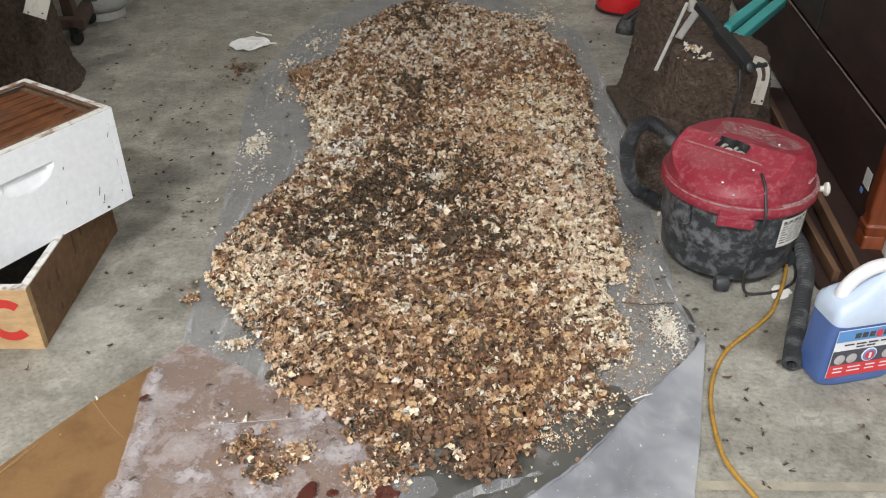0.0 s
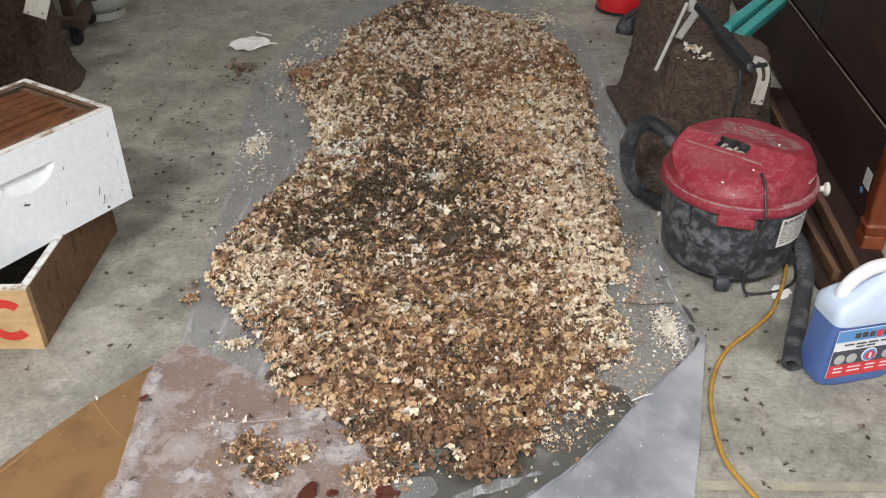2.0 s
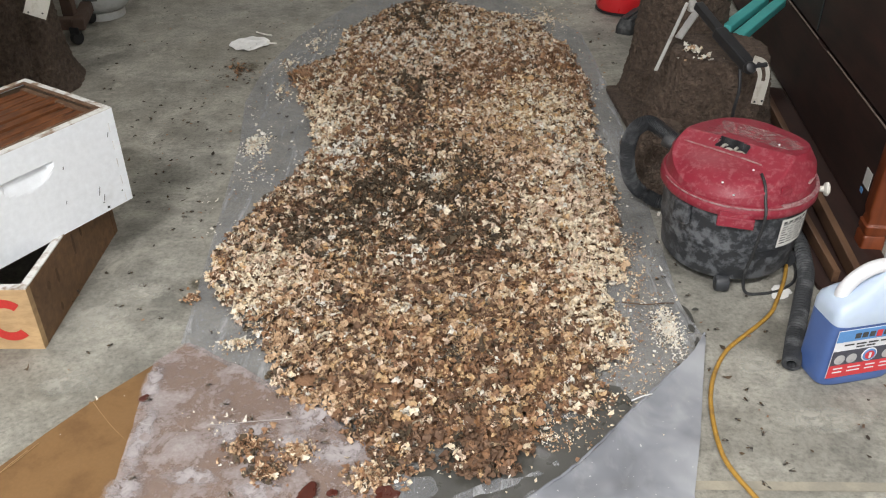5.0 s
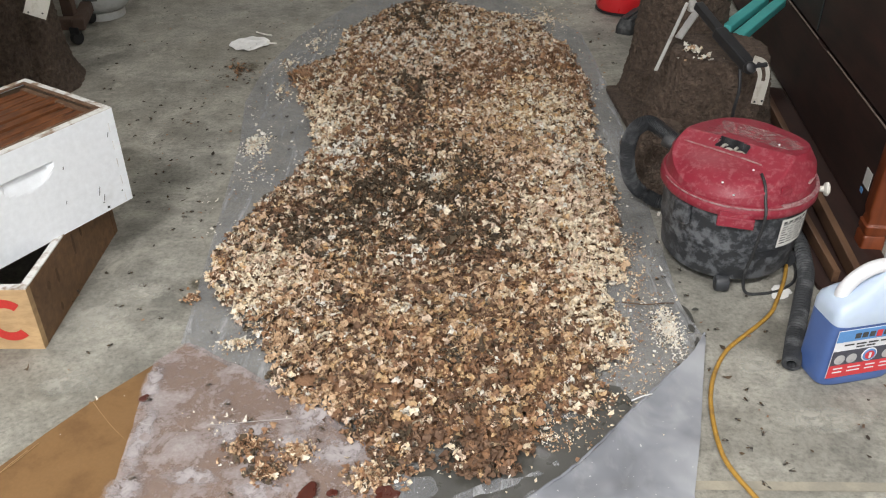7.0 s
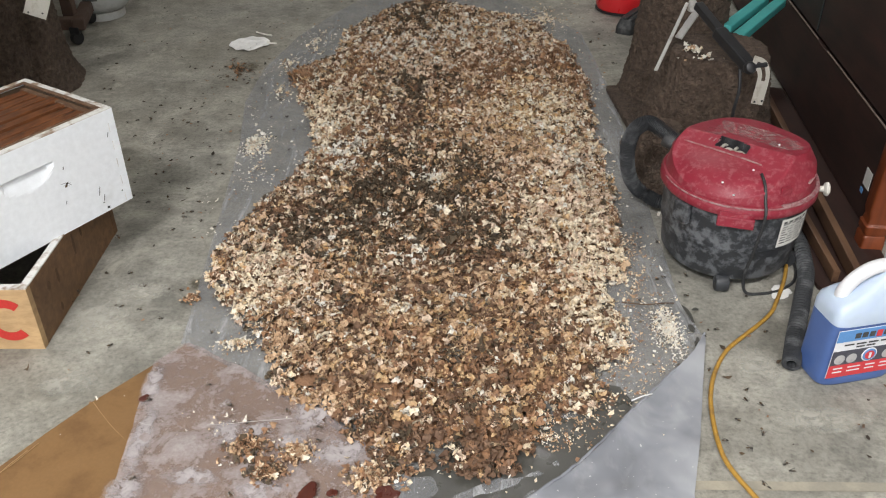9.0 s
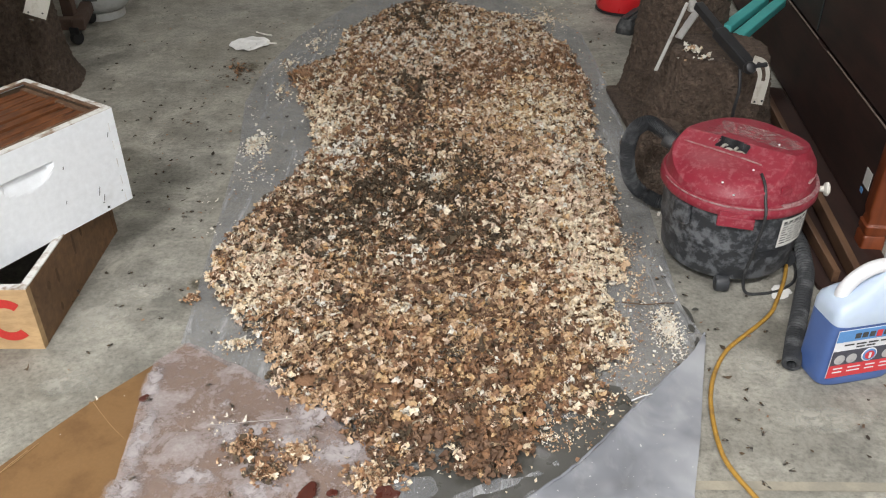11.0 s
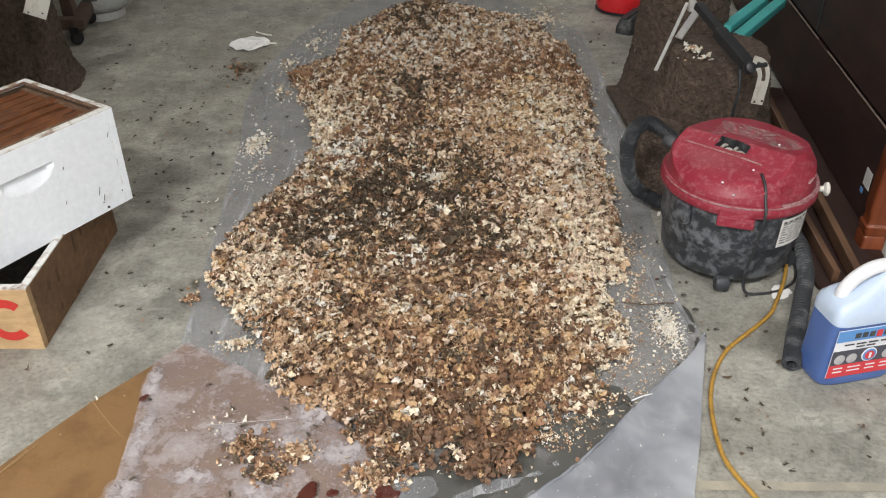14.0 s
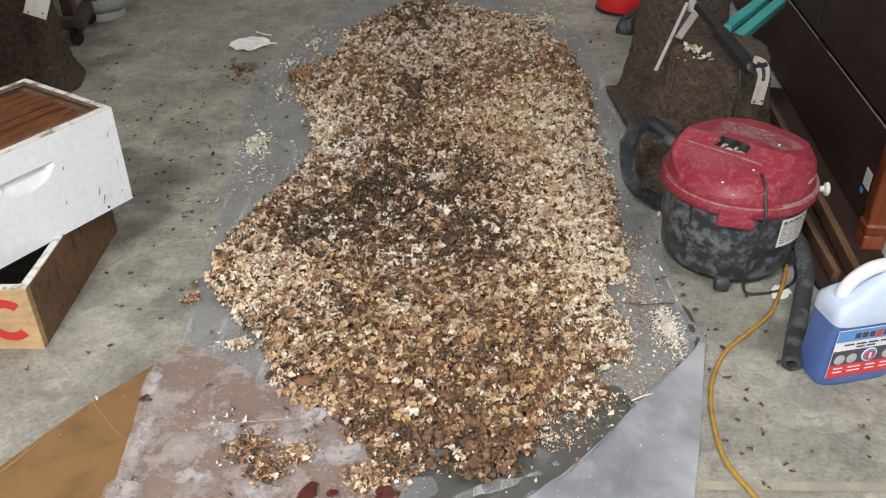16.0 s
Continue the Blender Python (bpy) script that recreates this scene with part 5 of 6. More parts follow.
# ---- the jug of blue cleaner ----
def jug():
    W, D = 0.178, 0.102
    c, s = math.cos(radians(12)), math.sin(radians(12))
    base = pose(0.800 + c * W / 2 - s * D / 2, 1.345 + s * W / 2 + c * D / 2, 0, 0, 0, 12)
    jg = thing("cleaner_jug", base, "translucent plastic jug of blue cleaner with printed label", "jug")
    part("lower_body", loft([rounded(W - 0.02, D - 0.02, 0.0), rounded(W - 0.004, D - 0.004, 0.004), rounded(W, D, 0.014, 6), rounded(W, D, 0.022, 6), rounded(W - 0.003, D - 0.003, 0.028, 6), rounded(W - 0.003, D - 0.003, 0.160, 6)]),
         JUG_BLUE, jg, "plastic body full of blue liquid", True)
    part("upper_body", loft([rounded(W - 0.003, D - 0.003, 0.1605, 6), rounded(W - 0.001, D - 0.001, 0.180, 5.5), rounded(W - 0.006, D - 0.006, 0.196, 5), rounded(W - 0.024, D - 0.020, 0.210, 4, cx=0.006),
                            rounded(W - 0.07, D - 0.040, 0.226, 3, cx=0.026), rounded(0.070, 0.052, 0.248, 2.4, cx=0.044), rounded(0.05, 0.046, 0.268, 2, cx=0.05), rounded(0.046, 0.046, 0.277, 2, cx=0.05)]),
         JUG_WHITE, jg, "milky white empty upper part", True)
    hd = tube([(-0.060, 0, 0.192), (-0.056, 0, 0.222), (-0.036, 0, 0.250), (-0.004, 0, 0.268), (0.034, 0, 0.270), (0.05, 0, 0.25)], 0.0145, 44, 16)
    part("handle", hd, LABEL_WHITE, jg, "moulded white handle", True)
    part("cap", lathe([(0.025, 0.274), (0.027, 0.278), (0.027, 0.296), (0.022, 0.300)], 28), LABEL_WHITE, jg, "white screw cap", True).location = (0.05, 0, 0)
    y = -D / 2 - 0.0008
    lab = part("label", box((W - 0.012, 0.0014, 0.126), (0.001, y, 0.093), 0.0006), LABEL_WHITE, jg, "printed label in blue, white and red bands")

    def band(name, w, h, x, z, mat, proud=0.0012):
        ob = part(name, box((w, 0.001, h), (x, y - proud, z), 0.0003), mat, lab)
        return ob
    band("blue_band", W - 0.013, 0.029, 0.001, 0.141, LABEL_BLUE)
    band("dark_band", W - 0.013, 0.038, 0.001, 0.083, LABEL_DARK)
    band("red_band", W - 0.013, 0.034, 0.001, 0.047, LABEL_RED)
    for k in range(7):
        if k != 3:
            band("title_bar", 0.0125, 0.013, -0.036 + k * 0.0165, 0.140, INK, 0.0024)
    band("title_mark", 0.013, 0.017, 0.0135, 0.1395, LABEL_RED, 0.0026)
    for k in range(4):
        band("print_bar", 0.022, 0.0035, -0.05 + k * 0.028, 0.118, INK, 0.0024)
    for k in range(2):
        band("print_bar", 0.02, 0.0032, -0.022 + k * 0.024, 0.110, INK, 0.0024)
    for k, x in enumerate((-0.062, -0.034, 0.05, 0.072)):
        disc = lathe([(0.0125, 0), (0.012, 0.0008)], 22)
        ob = part("picture", disc, LABEL_GREY, lab)
        ob.matrix_local = pose(x, y - 0.0016, 0.079, 90, 0, 0)
    for rr, mat, d in ((0.018, LABEL_WHITE, 0.0018), (0.0155, LABEL_BLUE, 0.0028), (0.011, LABEL_RED, 0.0038)):
        ob = part("seal", lathe([(rr, 0), (rr * 0.98, 0.0008)], 26), mat, lab)
        ob.matrix_local = pose(0.006, y - d, 0.083, 90, 0, 0)
    band("seal_figure", 0.005, 0.014, 0.006, 0.083, LABEL_WHITE, 0.0052)
    for k in range(8):
        band("print_bar", 0.03 if k % 2 else 0.022, 0.003, -0.06 + (k % 4) * 0.038, 0.055 - (k // 4) * 0.010, LABEL_WHITE, 0.0024)


jug()


# ---- stumps with lopping tools on them ----
def stump(m, r0, r1, h, seed, label):
    ph = np.random.RandomState(seed).uniform(0, math.tau, 8)

    def bark(a, r, z):
        flare = 1 + 0.16 * math.exp(-z / 0.06)
        rough = noise.noise(Vector((r * math.cos(a) * 60, r * math.sin(a) * 60, z * 26 + seed * 7))) * 0.0045 + noise.noise(Vector((r * math.cos(a) * 170, r * math.sin(a) * 170, z * 130 + seed))) * 0.0055
        return r * flare * (1 + 0.05 * math.sin(2 * a + ph[0]) + 0.04 * math.sin(3 * a + ph[1] + z * 3) + 0.02 * math.sin(7 * a + ph[2])) + rough
    prof = [(r0 + (r1 - r0) * (k / 100), h * k / 100) for k in range(101)] + [(r1 * 0.93, h + 0.006), (r1 * 0.7, h + 0.004), (r1 * 0.4, h + 0.005), (r1 * 0.1, h + 0.003)]
    ob = link("tree_stump", lathe(prof, 250, None, bark), STUMP, None, True)
    ob.matrix_world = m
    return tagged(ob, label, "stump", "brown stumps")


stump(pose(0.832, 2.46, 0, 1, 0, 0), 0.205, 0.143, 0.350, 1, "rough brown bark-coated stump behind the vacuum")
stump(pose(0.845, 2.93, 0, 0, 2, 40), 0.165, 0.135, 0.47, 2, "tall rough brown stump beside teal bars")
stump(pose(-1.63, 3.00, 0, 0, -2, 100), 0.225, 0.20, 0.50, 3, "large dark brown stump in shade")
stump(pose(0.640, 2.245, 0, 0, 0, 70), 0.075, 0.055, 0.19, 4, "low rough brown stump between loops of hose")
tagged(link("bark_offcut", box((0.10, 0.52, 0.025), (0.672, 2.70, 0.0135), 0.008, Matrix.Rotation(0.06, 4, "Z")), STUMP), "flat strip of brown bark on the floor", "bark")
clump(201, 0.741, 2.405, 0.030, 0.035, 0.360, 46, 0.0050, (0, 0.05, 0.1, 0.25, 0.6), "white wax chips on top of a stump")
clump(203, 0.760, 2.336, 0.06, 0.03, 0.360, 26, 0.0035, (0, 0.05, 0.1, 0.25, 0.6), "white wax chips on top of a stump")


def slotted_plate(w, h, t, mat, parent, m):
    """A strip bent over at its top, with a long slot down its middle."""
    prof = [(-0.12, -0.5), (-0.02, -0.1), (0.02, 0.18), (-0.06, 0.40), (-0.30, 0.50)]
    bm = bmesh.new()
    rows = []
    line = glide([(x * h, 0, z * h) for x, z in prof], 26)
    for i, p in enumerate(line):
        d = (line[min(i + 1, 25)] - line[max(i - 1, 0)]).normalized()
        rows.append([bm.verts.new(p + Vector((d.z, 0, -d.x)) * w * s) for s in (-0.5, -0.15, 0.15, 0.5)])
    for i, (p, q) in enumerate(zip(rows, rows[1:])):
        for j in range(3):
            if j == 1 and 9 <= i <= 21:
                continue
            bm.faces.new((p[j], p[j + 1], q[j + 1], q[j]))
    bmesh.ops.solidify(bm, geom=bm.faces[:], thickness=t)
    ob = part("slotted_plate", bm, mat, parent, "cream metal plate with a long slot")
    ob.matrix_local = m
    for x in (-0.3, 0.3):
        hb = part("hole", lathe([(0.003, 0), (0.003, 0.0012)], 10), BLACK_METAL_AND_SHADE, ob)
        hb.matrix_local = pose(-0.1 * h + x * w, -t, -h * 0.43, 90, 0, 0)


def bar_between(name, a, b, w, t, mat, parent, label=""):
    a, b = Vector(a), Vector(b)
    d = b - a
    ob = part(name, box((w, t, d.length), (0, 0, d.length / 2), min(w, t) * 0.2), mat, parent, label)
    ob.matrix_local = Matrix.Translation(a) @ d.to_track_quat("Z", "Y").to_matrix().to_4x4()
    return ob


def clamp_tool():
    tl = thing("clamp_tool", pose(0.774, 2.30, 0.388), "black metal clamp arm with steel blade lying over stumps", "tool")
    bar_between("arm", (-0.035, 0.13, 0.10), (0.045, -0.085, 0.018), 0.026, 0.022, BLACK_METAL_AND_SHADE, tl, "black metal arm")
    bar_between("joint", (0.0, 0.02, 0.06), (0.06, -0.12, 0.005), 0.038, 0.03, BLACK_METAL_AND_SHADE, tl, "black hinge block")
    ob = part("knob", lathe([(0.006, -0.015), (0.015, -0.011), (0.018, 0.0), (0.014, 0.009), (0.005, 0.012)], 18), BLACK_METAL_AND_SHADE, tl, "round black knob", True)
    ob.matrix_local = pose(0.052, -0.135, 0.012, 60, 0, 10)
    bar_between("blade", (-0.157, 0.03, -0.060), (-0.046, 0.2, 0.084), 0.010, 0.004, STEEL, tl, "scratched steel blade")
    bar_between("blade", (-0.071, 0.15, -0.006), (-0.006, 0.2, 0.072), 0.024, 0.006, STEEL, tl, "scratched steel blade")
    part("bolt", lathe([(0.008, -0.02), (0.013, -0.016), (0.013, 0.01), (0.008, 0.014)], 12), STEEL, tl).location = (-0.030, 0.2, 0.078)
    slotted_plate(0.036, 0.115, 0.003, BONE, tl, pose(0.092, -0.14, -0.028, -14, 0, 12))
    bar_between("hook", (0.056, -0.13, 0.015), (0.098, -0.13, 0.02), 0.012, 0.01, BLACK_METAL_AND_SHADE, tl)
    part("strap", tube([(0.038, -0.10, 0.0), (0.042, -0.115, -0.06), (0.036, -0.12, -0.13), (0.04, -0.13, -0.2)], 0.005, 30, 8), BLACK_METAL_AND_SHADE, tl, "dangling black strap", True)


clamp_tool()


def left_tool():
    tl = thing("clamp_tool", pose(-1.37, 2.80, 0.36), "clamp with a cream slotted plate on a dark stump", "tool")
    slotted_plate(0.07, 0.17, 0.004, BONE, tl, pose(0.065, -0.035, 0.080, -12, 10, 15))
    bar_between("arm", (-0.12, 0.05, 0.155), (0.05, -0.02, 0.16), 0.03, 0.03, BLACK_METAL_AND_SHADE, tl, "black metal arm")


left_tool()
cl = bmesh.new()
bmesh.ops.create_grid(cl, x_segments=24, y_segments=24, size=0.13)
for v in cl.verts:
    v.co.z = 0.02 * float(wave(v.co.x, v.co.y, 71, 0.08)) - 0.35 * max(0.0, math.hypot(v.co.x, v.co.y) - 0.13)
ob = tagged(link("cloth", cl, OLIVE, None, True), "rumpled yellow-green cloth on the dark stump", "cloth")
ob.matrix_world = pose(-1.60, 2.83, 0.505, 25, 0, 20)


# ---- dark furniture against the side ----
def cabinet():
    # its long face leans away from the heap by six degrees
    cb = thing("dark_cabinet", pose(1.137, 1.93, 0, 0, 0, -6.3), "tall dark-stained wooden cabinet with pale seams", "cabinet")
    L = 2.3
    part("body", box((0.5, L, 0.27), (0.26, L / 2, 0.152), 0.004), DARK_WOOD, cb, "dark brown veneer panel")
    part("upper_panel", box((0.5, L, 0.62), (0.262, L / 2, 0.61), 0.004), DARK_WOOD, cb, "dark brown veneer panel")
    for y, l in ((0.36, 0.58), (0.98, 0.44)):
        part("edge_strip", box((0.004, l, 0.0035), (0.008, y, 0.294), 0.0008), PALE_EDGE, cb, "pale exposed veneer edge")
    part("groove", box((0.004, 0.012, 0.60), (0.011, 0.80, 0.61)), BLACK_METAL_AND_SHADE, cb)
    part("sticker", box((0.0015, 0.045, 0.05), (0.009, 0.10, 0.135)), STICKER, cb, "small paper sticker")
    part("sticker_mark", box((0.0015, 0.018, 0.014), (0.009, 0.12, 0.09)), LABEL_BLUE, cb)


cabinet()


def post():
    ps = thing("turned_post", pose(1.135, 1.895, 0, 0, 0, -6), "orange-stained wooden post with a stepped foot", "furniture leg")
    part("shaft", loft([rounded(0.055, 0.05, 0.085, 7), rounded(0.05, 0.046, 0.10, 7), rounded(0.06, 0.05, 0.12, 8), rounded(0.14, 0.05, 0.5, 8, cx=0.045)]), ORANGE_WOOD, ps, "", True)
    part("foot", loft([rounded(0.06, 0.06, 0.0, 8), rounded(0.06, 0.06, 0.045, 8), rounded(0.052, 0.052, 0.05, 8), rounded(0.062, 0.06, 0.06, 8), rounded(0.062, 0.06, 0.078, 8), rounded(0.05, 0.048, 0.0849, 8)]), ORANGE_WOOD, ps, "stepped reddish foot", True)


post()

for a, b, w, t, lab in (((1.160, 2.93, 0.040), (1.014, 1.66, 0.040), 0.020, 0.040, "brown planed wooden rail on the floor"), ((1.010, 2.25, 0.032), (0.974, 1.715, 0.032), 0.017, 0.034, "dark wooden rail lying beside another")):
    a, b = Vector(a), Vector(b)
    d = b - a
    rb = link("wooden_rail", box((w, d.length, t), (0, 0, 0), 0.003), RAIL_WOOD)
    rb.matrix_world = Matrix.Translation((a + b) / 2) @ d.to_track_quat("Y", "Z").to_matrix().to_4x4()
    tagged(rb, lab, "rail", "wooden rails")


fb = sheet([(0.93, 2.20), (0.930, 1.80), (0.930, 1.705), (1.05, 1.56), (1.13, 1.62), (1.26, 2.95), (1.12, 2.98)], 0.2, lambda x, y: 0.013)
bmesh.ops.solidify(fb, geom=fb.faces[:], thickness=0.01)
tagged(link("fallen_panel", fb, DARK_WOOD), "dark veneered panel lying flat under the rails", "panel")


def teal_bars():
    tb = thing("teal_channel", pose(0.004, 0, -0.020), "teal painted metal channel leaning by the cabinet", "metal channel")
    bar_between("flange", (0.915, 2.66, 0.292), (1.250, 3.12, 0.300), 0.040, 0.03, TEAL, tb)
    bar_between("flange", (0.965, 2.835, 0.297), (1.195, 3.142, 0.303), 0.040, 0.03, TEAL, tb)
    # black web stands in for the shade between the flanges
    bar_between("web", (0.925, 2.72, 0.272), (1.225, 3.13, 0.280), 0.07, 0.012, BLACK_METAL_AND_SHADE, tb, "web coloured black for the shade in the channel")
    for x, y in ((0.975, 2.77),):
        part("foot", box((0.03, 0.03, 0.25), (x, y, 0.145), 0.002), BLACK_METAL_AND_SHADE, tb)


teal_bars()


# ---- the far side ----
def propane():
    pt = thing("propane_cylinder", pose(-1.57, 3.87, 0), "grey-white gas cylinder with a printed label", "gas cylinder")
    part("foot_ring", lathe([(0.10, 0), (0.105, 0.002), (0.105, 0.035), (0.098, 0.036)], 32), TANK_WHITE, pt)
    part("shell", lathe([(0.06, 0.032), (0.11, 0.04), (0.14, 0.07), (0.15, 0.11), (0.15, 0.28), (0.14, 0.32), (0.09, 0.36), (0.03, 0.37)], 40), TANK_WHITE, pt, "", True)
    for k, (z, w) in enumerate(((0.20, 26), (0.165, 20), (0.135, 30), (0.108, 24))):
        lb = bmesh.new()
        for i in range(6):
            a0, a1 = [radians(-95 + w * q / 6) for q in (i, i + 1)]
            lb.faces.new([lb.verts.new((0.1512 * math.cos(a), 0.1512 * math.sin(a), zz)) for a, zz in ((a0, z), (a1, z), (a1, z + 0.016), (a0, z + 0.016))])
        part("print_bar", lb, INK, pt)


propane()


def cart():
    ct = thing("wheeled_cart", pose(-1.60, 3.52, 0), "rusty brown metal cart frame on a black caster", "cart")
    bar_between("rail", (0.08, -0.05, 0.085), (0.02, 0.25, 0.085), 0.05, 0.05, RUST, ct)
    bar_between("rail", (-0.25, -0.02, 0.085), (0.09, -0.02, 0.085), 0.05, 0.05, RUST, ct)
    bar_between("upright", (0.02, 0.04, 0.08), (0.02, 0.04, 0.6), 0.05, 0.05, RUST, ct)
    for x, y in ((0.06, -0.04), (-0.22, -0.02), (0.02, 0.23)):
        fk = part("caster", box((0.04, 0.03, 0.03), (x, y, 0.062), 0.004), BLACK_METAL_AND_SHADE, ct)
        wl = part("wheel", lathe([(0.012, -0.012), (0.026, -0.011), (0.028, -0.006), (0.028, 0.006), (0.026, 0.011), (0.012, 0.012)], 22), BLACK_METAL_AND_SHADE, fk, "", True)
        wl.matrix_local = pose(x, y, 0.029, 90, 0, 60)


cart()

rc = thing("red_can", pose(0.84, 3.93, 0), "glossy red plastic can at the far side", "can")
part("body", lathe([(0.09, 0), (0.115, 0.01), (0.125, 0.04), (0.12, 0.14), (0.09, 0.2), (0.03, 0.22)], 36), RED_PLASTIC, rc, "", True)
part("base_rim", lathe([(0.118, 0.001), (0.122, 0.004), (0.122, 0.012), (0.118, 0.014)], 36), BLACK_METAL_AND_SHADE, rc)
bb = thing("black_block", pose(0.84, 3.67, 0, 0, 0, 58), "black rubber wheel chock on the concrete", "wheel chock")
part("body", loft([rounded(0.22, 0.085, 0.0, 6), rounded(0.22, 0.085, 0.025, 6), rounded(0.19, 0.06, 0.06, 6), rounded(0.16, 0.04, 0.065, 6)]), RUBBER, bb)
part("tread", box((0.20, 0.02, 0.008), (0, 0, 0.067), 0.002), RUBBER, bb)

blue = thing("storage_tub", pose(-1.0, 4.42, 0), "dark blue tub beyond the floor's bright part", "tub")
part("body", loft([rounded(0.5, 0.3, 0, 6), rounded(0.56, 0.36, 0.28, 6)]), LABEL_DARK, blue)
part("rim", loft([rounded(0.59, 0.39, 0.28, 6), rounded(0.59, 0.39, 0.3, 6)]), LABEL_DARK, blue)


def crumpled(seed, m, rx, ry):
    bm = bmesh.new()
    bmesh.ops.create_grid(bm, x_segments=16, y_segments=12, size=1)
    for v in list(bm.verts):
        x, y = v.co.x, v.co.y
        edge = 1 - 0.72 * abs(x) ** 1.3
        v.co = Vector((x * rx, y * ry * edge + 0.1 * ry * math.sin(3 * x), 0.004 + 0.007 * abs(float(wave(x * rx, y * ry, seed, 0.05)))))
    ob = link("paper_scrap", bm, PAPER)
    ob.matrix_world = m
    return tagged(ob, "crumpled white paper scrap on stained concrete", "paper")


crumpled(91, pose(-0.812, 3.465, 0, 0, 0, 3), 0.082, 0.088)
st = link("wooden_stick", tube([(-0.81, 3.61, 0.006), (-0.77, 3.585, 0.005), (-0.735, 3.565, 0.006)], 0.004, 12, 6), BONE)
tagged(st, "short pale wooden stick on the concrete", "stick")
st = link("wooden_stick", tube([(-0.74, 3.475, 0.005), (-0.70, 3.47, 0.005)], 0.004, 8, 6), BONE)
tagged(st, "short pale wooden stick on the concrete", "stick")

tw = link("twig", tube([(0.425, 1.615, 0.03), (0.48, 1.612, 0.026), (0.53, 1.625, 0.02), (0.555, 1.63, 0.016)], 0.0016, 20, 5), KNOT)
tagged(tw, "thin dark twig lying over the plastic edge", "twig")
for pts in (((-0.86, 1.10, 0.008), (-0.83, 1.13, 0.012), (-0.80, 1.19, 0.01)), ((-0.83, 1.04, 0.009), (-0.845, 1.10, 0.012), (-0.815, 1.17, 0.010))):
    tagged(link("plastic_strand", tube(pts, 0.0008, 16, 5), CARD_EDGE), "thin curled strand by the cardboard edge", "strand")
jt = sheet([(0.2, 1.078), (0.9, 1.062), (1.6, 1.05), (1.6, 1.068), (0.9, 1.085), (0.2, 1.098)], 0.1, lambda x, y: 0.0032)
tagged(link("floor_joint", jt, painted("sandy_joint", (0.40, 0.36, 0.28), (0.31, 0.285, 0.23), 0.85, 9.0, 0.52)), "pale sandy filled joint in the concrete", "floor joint", kind="structure")


# ---- strewn dark bits ----
def strewn():
    r = np.random.RandomState(77)
    xs, ys = [], []
    for x0, x1, y0, y1, n in ((-1.3, -0.62, 1.3, 4.0, 150), (-0.95, -0.6, 2.0, 3.6, 90), (0.5, 1.0, 1.05, 1.75, 45), (0.55, 0.75, 2.9, 4.1, 60), (-0.62, -0.3, 1.2, 1.5, 20), (-0.85, -0.7, 3.05, 3.3, 45), (-0.8, -0.2, 3.6, 4.1, 40)):
        xs.append(r.uniform(x0, x1, n))
        ys.append(r.uniform(y0, y1, n))
    x, y = np.concatenate(xs), np.concatenate(ys)
    ob = flakes("floor_litter", x, y, np.full(len(x), 0.006), np.clip(r.lognormal(math.log(0.0034), 0.4, len(x)), 0.0016, 0.0055), 5, 0.25, (0.75, 0.25, 0, 0, 0))
    for i in range(2):
        ob.data.materials[i] = DEBRIS
    tagged(ob, "dark crumbs of litter strewn over concrete", "litter", kind="stuff")


strewn()


